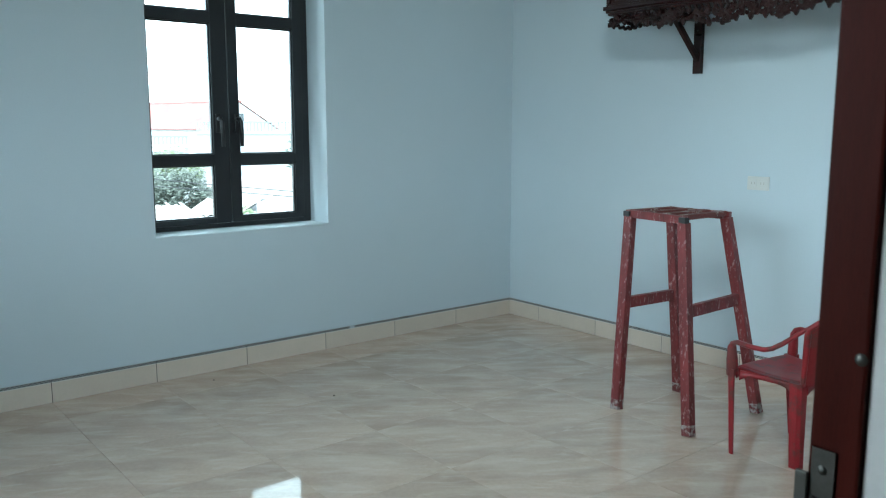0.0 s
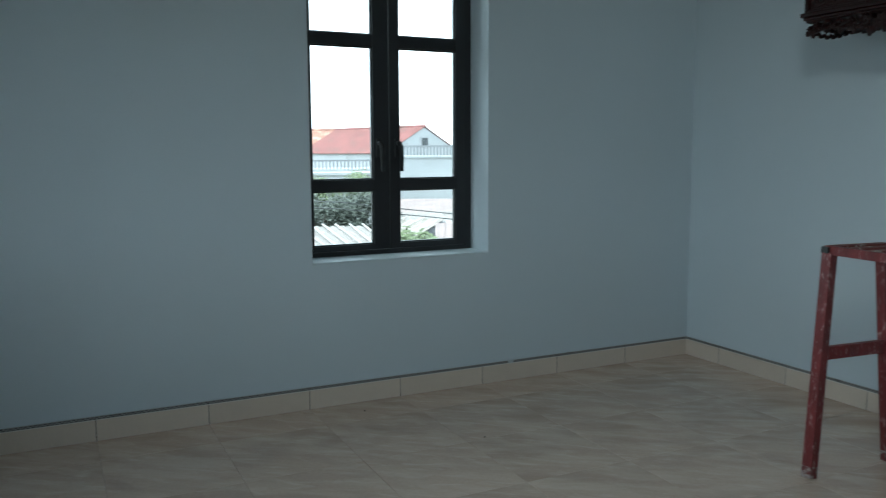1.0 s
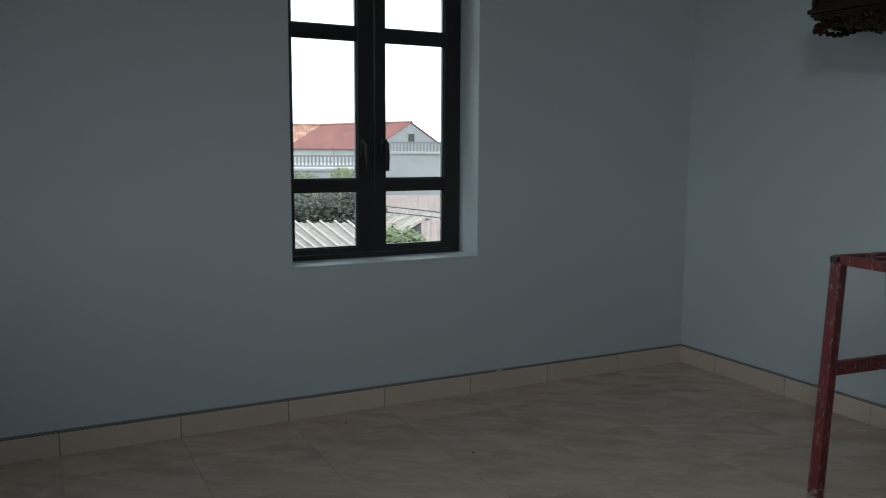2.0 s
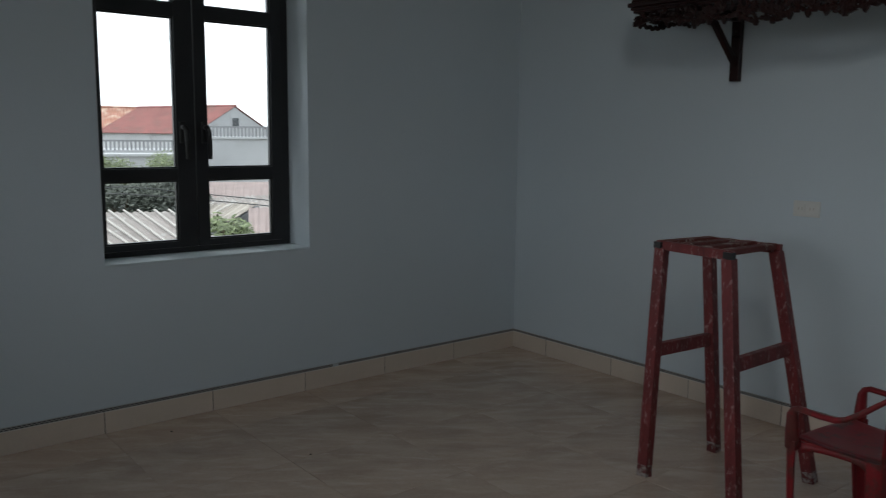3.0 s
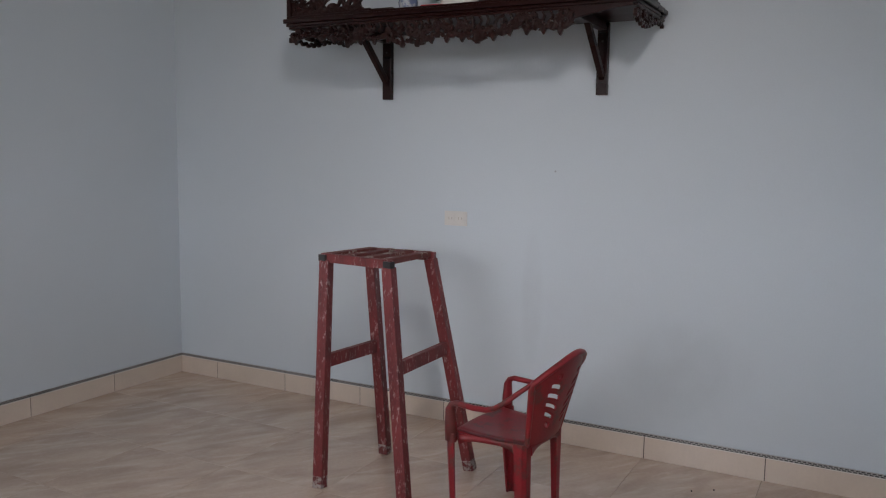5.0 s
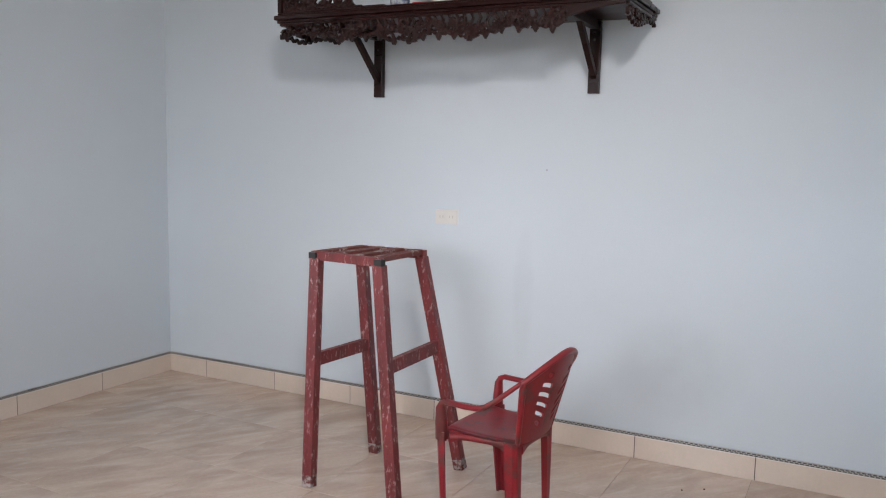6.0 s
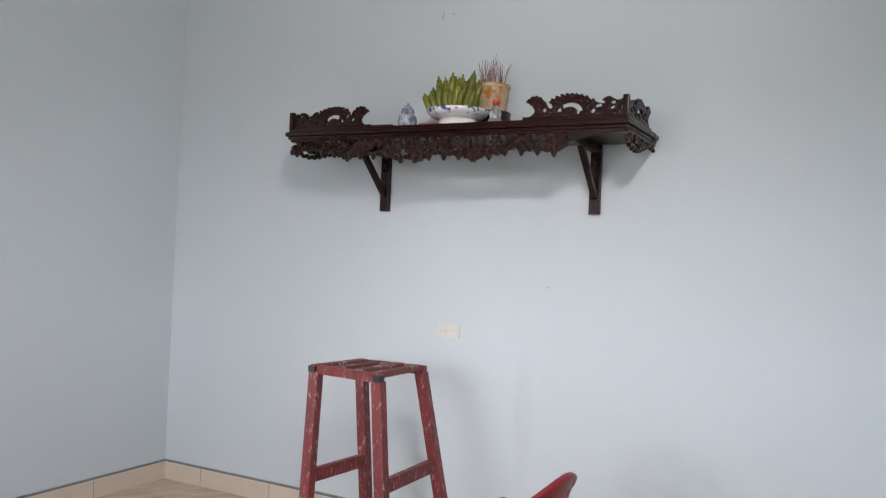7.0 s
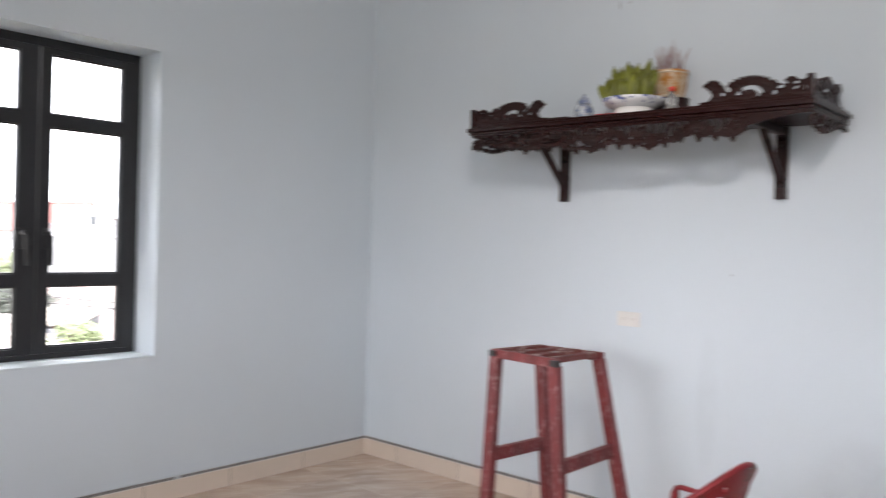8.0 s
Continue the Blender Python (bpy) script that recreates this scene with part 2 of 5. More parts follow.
def glass_material(name, colour=(1, 1, 1), rough=0.0, thin=False):
    mt = bpy.data.materials.new(name)
    mt.use_nodes = True
    nt, b = nodes_of(mt)
    b.inputs["Base Color"].default_value = (*colour, 1)
    b.inputs["Roughness"].default_value = rough
    b.inputs["Transmission Weight"].default_value = 1.0
    b.inputs["IOR"].default_value = 1.45
    if thin:
        out = nt.nodes["Material Output"]
        tr = nt.nodes.new("ShaderNodeBsdfTransparent")
        tr.inputs[0].default_value = (0.95, 0.97, 0.97, 1)
        gl = nt.nodes.new("ShaderNodeBsdfGlossy")
        gl.inputs["Roughness"].default_value = 0.02
        fr = nt.nodes.new("ShaderNodeFresnel")
        fr.inputs[0].default_value = 1.3
        mx = nt.nodes.new("ShaderNodeMixShader")
        nt.links.new(fr.outputs[0], mx.inputs[0])
        nt.links.new(tr.outputs[0], mx.inputs[1])
        nt.links.new(gl.outputs[0], mx.inputs[2])
        nt.links.new(mx.outputs[0], out.inputs[0])
    return mt


def porcelain_material():
    """White glazed porcelain with cobalt brushwork."""
    mt = material("porcelain_blue_white", (0.78, 0.8, 0.83), 0.15, 0, 0.03, 8, 60, 0.0, coat=0.5)
    nt, b = nodes_of(mt)
    src = b.inputs["Base Color"].links[0].from_socket
    tc = nt.nodes.new("ShaderNodeTexCoord")
    n = nt.nodes.new("ShaderNodeTexNoise")
    n.inputs["Scale"].default_value, n.inputs["Detail"].default_value, n.inputs["Distortion"].default_value = 28, 4, 1.5
    nt.links.new(tc.outputs["Object"], n.inputs["Vector"])
    r = nt.nodes.new("ShaderNodeValToRGB")
    r.color_ramp.elements[0].position, r.color_ramp.elements[1].position = 0.52, 0.58
    nt.links.new(n.outputs[0], r.inputs[0])
    sep = nt.nodes.new("ShaderNodeSeparateXYZ")
    nt.links.new(tc.outputs["Object"], sep.inputs[0])
    band = nt.nodes.new("ShaderNodeMapRange")
    band.inputs["From Min"].default_value, band.inputs["From Max"].default_value = 0.058, 0.064
    nt.links.new(sep.outputs[2], band.inputs[0])
    k = nt.nodes.new("ShaderNodeMath")
    k.operation = 'MULTIPLY'
    nt.links.new(r.outputs[0], k.inputs[0])
    nt.links.new(band.outputs[0], k.inputs[1])
    mx = nt.nodes.new("ShaderNodeMix")
    mx.data_type = 'RGBA'
    nt.links.new(k.outputs[0], mx.inputs[0])
    nt.links.new(src, mx.inputs[6])
    mx.inputs[7].default_value = (0.09, 0.12, 0.32, 1)
    nt.links.new(mx.outputs[2], b.inputs["Base Color"])
    return mt


M_WALL = wall_paint("pale_blue_wall_paint", (0.592, 0.66, 0.71))
M_WALL_E = wall_paint("pale_blue_wall_paint_marked", (0.592, 0.66, 0.71),
                      # two soft grey patches low down, a scuff dot, two crack marks high up
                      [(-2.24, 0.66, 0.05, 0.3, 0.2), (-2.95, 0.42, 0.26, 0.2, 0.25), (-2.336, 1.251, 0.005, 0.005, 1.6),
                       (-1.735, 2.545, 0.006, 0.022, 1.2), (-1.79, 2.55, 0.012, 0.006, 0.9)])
M_SMEAR = material("dried_wall_paint", (0.5, 0.54, 0.57), 0.7, 0, 0.05, 20, 200, 0.2)
M_CEIL = material("white_ceiling_paint", (0.78, 0.79, 0.78), 0.7, 0, 0.03, 1.5, 120, 0.1)
M_TILE = floor_tile_material()
M_GROUT = material("cement_grout", (0.36, 0.29, 0.24), 0.85, 0, 0.2, 8, 150, 0.3)
M_JOINT = material("dark_skirting_mortar", (0.045, 0.04, 0.035), 0.9, 0, 0.2, 8, 150, 0.2)
M_SKIRT = material("beige_skirting_tile", (0.69, 0.595, 0.505), 0.24, 0, 0.05, 6, 70, 0.03, random_vary=0.04, rough_vary=0.06)
M_BORDER = border_material()
M_ALU = material("black_powder_coated_aluminium", (0.017, 0.018, 0.02), 0.4, 0, 0.2, 10, 300, 0.05, spec=0.5)
M_BLACK = material("black_plastic", (0.015, 0.015, 0.016), 0.4, 0, 0.15, 20, 200, 0.03)
M_GLASS = glass_material("window_glass", thin=True)
M_SILL = material("white_sill_paint", (0.66, 0.74, 0.78), 0.55, 0, 0.04, 3, 120, 0.08)
M_DOOR = material("dark_red_brown_varnished_wood", (0.042, 0.0058, 0.0036), 0.45, 0, 0.45, 5, 120, 0.12, spec=0.08, stretch=(6, 6, 0.5))
M_STEEL = material("worn_steel", (0.085, 0.08, 0.072), 0.48, 1.0, 0.2, 30, 200, 0.08)
M_HOLE = material("dark_mortise", (0.01, 0.01, 0.01), 0.9, 0, 0.1, 10, 50, 0)
M_CARVED = material("dark_carved_rosewood", (0.0165, 0.0032, 0.0026), 0.3, 0, 0.4, 9, 160, 0.12, spec=0.24, stretch=(1, 0.3, 1))
M_RED_METAL = material("worn_red_oxide_paint", (0.158, 0.02, 0.022), 0.5, 0, 0.42, 14, 150, 0.3, dirt=(0.34, 0.21, 0.2), dirt_amount=0.2, dirt_scale=70, stretch=(1, 1, 0.35))
M_RED_DUSTY = material("dusty_red_paint_slats", (0.15, 0.035, 0.03), 0.65, 0, 0.3, 14, 150, 0.25, dirt=(0.42, 0.36, 0.33), dirt_amount=0.28, dirt_scale=16)
M_FOOT = material("splashed_leg_end", (0.15, 0.03, 0.03), 0.65, 0, 0.4, 14, 150, 0.3, dirt=(0.36, 0.32, 0.3), dirt_amount=0.46, dirt_scale=38)
M_RED_PLASTIC = material("faded_red_plastic", (0.235, 0.011, 0.018), 0.42, 0, 0.2, 9, 130, 0.08, dirt=(0.13, 0.03, 0.028), dirt_amount=0.3, dirt_scale=11, rough_vary=0.12)
M_SOCKET = material("ivory_socket_plastic", (0.68, 0.675, 0.655), 0.35, 0, 0.03, 10, 100, 0.02)
M_SOCKET_DARK = material("socket_hole", (0.52, 0.49, 0.46), 0.7, 0, 0.1, 10, 50, 0)
M_BANANA = material("green_banana_skin", (0.15, 0.165, 0.016), 0.45, 0, 0.25, 22, 150, 0.08, dirt=(0.10, 0.09, 0.02), dirt_amount=0.12, dirt_scale=40, random_vary=0.25)
M_STEM = material("dark_banana_tip", (0.05, 0.045, 0.02), 0.7, 0, 0.3, 30, 150, 0.1)
M_PORC = porcelain_material()
M_PORC_JAR = material("blue_painted_jar_glaze", (0.46, 0.49, 0.53), 0.2, 0, 0.1, 10, 70, 0.0, coat=0.4, dirt=(0.15, 0.19, 0.32), dirt_amount=0.55, dirt_scale=30)
M_PORC_WHITE = material("white_glazed_foot", (0.8, 0.8, 0.78), 0.18, 0, 0.03, 8, 60, 0, coat=0.4)
M_CREAM = material("cream_glazed_pot", (0.56, 0.43, 0.29), 0.3, 0, 0.12, 12, 80, 0.05, dirt=(0.46, 0.19, 0.03), dirt_amount=0.5, dirt_scale=15)
M_RIM = material("pale_tan_glaze", (0.6, 0.5, 0.38), 0.25, 0, 0.08, 12, 80, 0)
M_INCENSE = material("burnt_incense_stick", (0.27, 0.15, 0.14), 0.8, 0, 0.4, 30, 200, 0.1)
M_CLEAR = material("cloudy_clear_plastic", (0.75, 0.76, 0.75), 0.15, 0, 0.05, 20, 100, 0.0, coat=0.5)
nodes_of(M_CLEAR)[1].inputs["Transmission Weight"].default_value = 0.82
M_CAP = material("red_bottle_cap", (0.6, 0.05, 0.03), 0.4, 0, 0.06, 20, 100, 0.02)
M_PACKET = material("red_paper_packet", (0.45, 0.03, 0.035), 0.5, 0, 0.1, 20, 100, 0.05)
M_DEBRIS = material("dark_grit", (0.05, 0.04, 0.035), 0.9, 0, 0.3, 50, 300, 0.2)
M_PLASTER = material("raw_light_plaster", (0.6, 0.56, 0.54), 0.8, 0, 0.08, 4, 90, 0.2)

# ---- large structure ----
def wall_panel(name, axis, at, inner, u0, u1, z0, z1, holes, material_, label):
    """A wall with thickness and real openings. axis 'x': it stands along x at y = at, 'y': along y at x = at; inner is its other face."""
    us = sorted({u0, u1, *[h[0] for h in holes], *[h[1] for h in holes]})
    zs = sorted({z0, z1, *[h[2] for h in holes], *[h[3] for h in holes]})

    def solid(i, j):
        if not (0 <= i < len(us) - 1 and 0 <= j < len(zs) - 1):
            return False
        cu, cz = (us[i] + us[i + 1]) / 2, (zs[j] + zs[j + 1]) / 2
        return not any(h[0] < cu < h[1] and h[2] < cz < h[3] for h in holes)
    bm = bmesh.new()
    cache = {}

    def v(i, j, k):
        if (i, j, k) not in cache:
            w = (at, inner)[k]
            cache[i, j, k] = bm.verts.new((us[i], w, zs[j]) if axis == 'x' else (w, us[i], zs[j]))
        return cache[i, j, k]
    for i in range(len(us) - 1):
        for j in range(len(zs) - 1):
            if not solid(i, j):
                continue
            for k in (0, 1):
                bm.faces.new((v(i, j, k), v(i + 1, j, k), v(i + 1, j + 1, k), v(i, j + 1, k)))
            for di, dj, a, b in ((-1, 0, (i, j), (i, j + 1)), (1, 0, (i + 1, j), (i + 1, j + 1)), (0, -1, (i, j), (i + 1, j)), (0, 1, (i, j + 1), (i + 1, j + 1))):
                if not solid(i + di, j + dj):
                    bm.faces.new((v(*a, 0), v(*b, 0), v(*b, 1), v(*a, 1)))
    ob = part(name, bm, material_)
    return tagged(ob, label, "wall", kind="structure")


CEIL = 3.6
WEST, SOUTH = -4.6, -3.86
WX0, WX1, WZ0, WZ1 = -2.465, -1.46, 0.741, 2.268
DX0, DX1, DZ = -4.025, -3.154, 2.2

wall_panel("wall_north", 'x', 0.0, 0.25, WEST - 0.22, 0.22, -0.15, CEIL, [(WX0, WX1, WZ0, WZ1)], M_WALL, "pale blue painted plaster wall with a deep window opening")
wall_panel("wall_east", 'y', 0.0, 0.22, -5.6, 0.0, -0.15, CEIL, [], M_WALL_E, "pale blue painted plaster wall with faint grey marks")
wall_panel("wall_south", 'x', SOUTH, SOUTH - 0.12, WEST, 0.0, -0.15, CEIL, [(DX0, DX1, -0.15, DZ), (DX0, DX1, 2.4, 3.24)], M_WALL, "pale blue painted plaster wall with a doorway and a transom opening")
wall_panel("wall_west", 'y', WEST, WEST - 0.22, -5.6, 0.0, -0.15, CEIL, [(-2.95, -1.4, 0.95, 2.15)], M_WALL, "pale blue painted plaster wall with a window opening")
tagged(part("ceiling", box((WEST, -5.6, CEIL), (0.0, 0.0, CEIL + 0.15)), M_CEIL), "plain white painted ceiling", "ceiling", kind="structure")
floor = tagged(part("floor", box((WEST, -5.6, -0.15), (0.0, 0.0, -0.004)), M_GROUT), "polished greige marbled tile floor with thin joints", "floor", kind="structure")
wall_panel("wall_hall", 'x', -5.6, -5.75, WEST, 0.0, -0.15, CEIL, [], M_WALL, "pale painted wall of the passage outside")


# window with two casements in the north wall
def window_north():
    w = empty("window_1", ((WX0 + WX1) / 2, 0.2, WZ0), "closed two-leaf window with black aluminium frames and six clear panes", "window")
    w["kind"] = "structure"
    ox, oy, oz = w.location
    fr = 0.042
    yb = 0.045

    def bx(bm, x0, x1, z0, z1, y0, y1, bev=0.004):
        add_box(bm, (x0 - ox, y0, z0 - oz), (x1 - ox, y1, z1 - oz), bev)
    bm = bmesh.new()
    bx(bm, WX0, WX0 + fr, WZ0, WZ1, 0, yb)
    bx(bm, WX1 - fr, WX1, WZ0, WZ1, 0, yb)
    bx(bm, WX0 + fr, WX1 - fr, WZ0, WZ0 + 0.03, 0, yb)
    bx(bm, WX0 + fr, WX1 - fr, WZ1 - fr, WZ1, 0, yb)
    part("window_frame", bm, M_ALU, w)
    cx = (WX0 + WX1) / 2
    z_lo, z_hi = WZ0 + 0.032, WZ1 - fr - 0.002
    panes_z = ((0.803, 1.093), (1.152, 1.850), (1.912, 2.194))
    for s0, s1, p0, p1 in ((WX0 + fr + 0.002, cx - 0.002, -2.395, -2.055), (cx + 0.002, WX1 - fr - 0.002, -1.902, -1.560)):
        bm = bmesh.new()
        y0, y1 = -0.008, 0.036
        bx(bm, s0, p0, z_lo, z_hi, y0, y1)
        bx(bm, p1, s1, z_lo, z_hi, y0, y1)
        edges = [z_lo, *[z for p in panes_z for z in p], z_hi]
        for a, b in zip(edges[0::2], edges[1::2]):
            bx(bm, p0 - 0.003, p1 + 0.003, a, b, y0 + 0.001, y1 - 0.001)
        # glazing beads round each pane
        for a, b in panes_z:
            for q in ((p0, p0 + 0.007, a, b), (p1 - 0.007, p1, a, b), (p0, p1, a, a + 0.007), (p0, p1, b - 0.007, b)):
                bx(bm, *q, y0 + 0.012, y1 - 0.01, 0.002)
        leaf = part("casement", bm, M_ALU, w, "black aluminium casement")
        for a, b in panes_z:
            bm = bmesh.new()
            bx(bm, p0 + 0.003, p1 - 0.003, a + 0.003, b - 0.003, 0.010, 0.015, 0)
            g = part("pane", bm, M_GLASS, leaf, "clear glass pane")
            g.visible_shadow = False
        hx = p1 + 0.026 if s1 < cx else p0 - 0.018
        bm = bmesh.new()
        bx(bm, hx - 0.014, hx + 0.014, 1.27, 1.37, -0.022, -0.006, 0.005)
        add_tube(bm, [(hx - ox, -0.02, 1.345 - oz), (hx - ox, -0.048, 1.345 - oz), (hx - ox + 0.004, -0.056, 1.33 - oz), (hx - ox + 0.008, -0.056, 1.27 - oz), (hx - ox + 0.009, -0.054, 1.195 - oz)],
                 [0.011, 0.012, 0.013, 0.012, 0.010], 10)
        part("handle", bm, M_BLACK, leaf, "black lever handle", smooth=True)
    bm = bmesh.new()
    bx(bm, WX0 + 0.001, WX1 - 0.001, WZ0 + 0.001, WZ0 + 0.006, -0.198, -0.002, 0.0015)
    part("window_sill", bm, M_SILL, w, "painted plaster sill")


window_north()


for sx0, sx1 in ((DX1, DX1 + 0.09), (DX0 - 0.09, DX0)):
    tagged(part("trim", box((sx0, SOUTH, 0.0), (sx1, -3.767, DZ + 0.09), 0.004), M_PLASTER), "pale plaster surround of the doorway", "trim", kind="structure")


# door frame in the south wall
def door_frame():
    d = empty("door_frame", (-3.159, -3.749, 0.0), "dark red-brown varnished wooden door frame with a steel strike plate", "door frame")
    d["kind"] = "structure"
    px = 0.0
    for nm, x0, x1 in (("jamb", -3.159, -3.099), ("jamb", -4.08, -4.02)):
        part(nm, box((x0 - d.location.x, -0.0175, 0.0), (x1 - d.location.x, 0.029, DZ + 0.055), 0.003), M_DOOR, d)
    part("head", box((-4.019 - d.location.x, -0.0175, DZ - 0.005), (-3.160 - d.location.x, 0.029, DZ + 0.055), 0.003), M_DOOR, d)
    x = px - 0.0015
    bm = bmesh.new()
    zc = 0.93
    for lo, hi in (((-0.011, zc + 0.028), (0.011, zc + 0.075)), ((-0.011, zc - 0.075), (0.011, zc - 0.028)), ((-0.011, zc - 0.028), (-0.007, zc + 0.028)), ((0.007, zc - 0.028), (0.011, zc + 0.028))):
        add_box(bm, (x - 0.001, lo[0] + 0.014, lo[1]), (x + 0.0005, hi[0] + 0.014, hi[1]), 0)
    add_box(bm, (x - 0.005, 0.026, zc - 0.045), (x - 0.001, 0.038, zc + 0.05), 0.0015)
    sp = part("strike_plate", bm, M_STEEL, d, "worn steel strike plate with a lip")
    part("mortise", box((x + 0.0007, 0.007, zc - 0.028), (x + 0.0012, 0.021, zc + 0.028)), M_HOLE, sp)
    for y, z, r in ((0.014, zc + 0.055, 0.005), (0.014, zc - 0.055, 0.005), (-0.012, 1.096, 0.006)):
        bm = lathe([(0.0, 0.002), (r * 0.6, 0.0018), (r, 0.0)], 16)
        bmesh.ops.transform(bm, matrix=pose(px - 0.0022 if z != 1.096 else px - 0.0002, y, z, 0, -90, 0), verts=bm.verts)
        part("screw", bm, M_STEEL, d, "steel screw head", smooth=True)


door_frame()


# ---- things in the room ----
def lerp3(a, b, t):
    return [p + (q - p) * t for p, q in zip(a, b)]


def stand():
    """Tall welded trestle with four splayed legs and a slatted top."""
    st = empty("trestle_stand", (-0.76, -1.94, 0.0), "tall red painted metal stand, scratched and splashed, with a slatted top", "stand")
    o = Vector(st.location)
    feet = {"l": (-0.9733, -1.7484, 0.0), "f": (-1.0037, -2.16, 0.0), "r": (-0.5108, -2.1854, 0.0), "b": (-0.5261, -1.7738, 0.0)}
    tops = {"l": (-0.8289, -1.6772, 0.8882), "f": (-0.8645, -1.9953, 0.8882), "r": (-0.5444, -2.0004, 0.8882), "b": (-0.5586, -1.7148, 0.8882)}
    rel = lambda p: Vector(p) - o
    for k in "lfrb":
        a, b = rel(feet[k]), rel(tops[k])
        bm = bmesh.new()
        cut = lerp3(a, b, 0.05)
        add_bar(bm, cut, b, 0.044, 0.042, (1, 0, 0), 0.004)
        leg = part("leg", bm, M_RED_METAL, st)
        bm = bmesh.new()
        add_bar(bm, a, cut, 0.0438, 0.0418, (1, 0, 0), 0.003)
        for v in bm.verts:
            v.co.z = max(v.co.z, 0.0)
        part("leg_end", bm, M_FOOT, leg, "leg end caked with grey paint splashes")
    c = {k: rel((p[0], p[1], 0.8995)) for k, p in tops.items()}
    for a, b in (("l", "f"), ("b", "r")):
        d = (c[b] - c[a]).normalized() * 0.02
        bm = bmesh.new()
        add_bar(bm, c[a] - d, c[b] + d, 0.024, 0.036, (0, 0, 1), 0.003)
        part("top_rail", bm, M_RED_METAL, st)
    for i, t in enumerate((0.045, 0.35, 0.65, 0.955)):
        a, b = c["l"].lerp(c["f"], t), c["b"].lerp(c["r"], t)
        z = Vector((0, 0, 0.0095))
        bm = bmesh.new()
        add_bar(bm, a + z, b + z, 0.042, 0.022, (0, 0, 1), 0.003)
        part("slat", bm, M_RED_DUSTY, st, "dusty red slat")
    for k, q in (("l", "f"), ("f", "l")):
        p = c[k] - (c[q] - c[k]).normalized() * 0.006
        u = (c["b"] - c["l"]).normalized()
        bm = bmesh.new()
        add_bar(bm, p - u * 0.0215, p + u * 0.006, 0.038, 0.026, (0, 0, 1), 0.002)
        part("end_cap", bm, M_BLACK, st, "black end cap")
    for k, q in (("l", "b"), ("f", "r")):
        a, b = rel(lerp3(feet[k], tops[k], 0.55 if k == "l" else 0.575)), rel(lerp3(feet[q], tops[q], 0.55 if k == "l" else 0.585))
        bm = bmesh.new()
        add_bar(bm, a, b, 0.026, 0.053, (0, 0, 1), 0.003)
        part("brace", bm, M_RED_METAL, st)


stand()


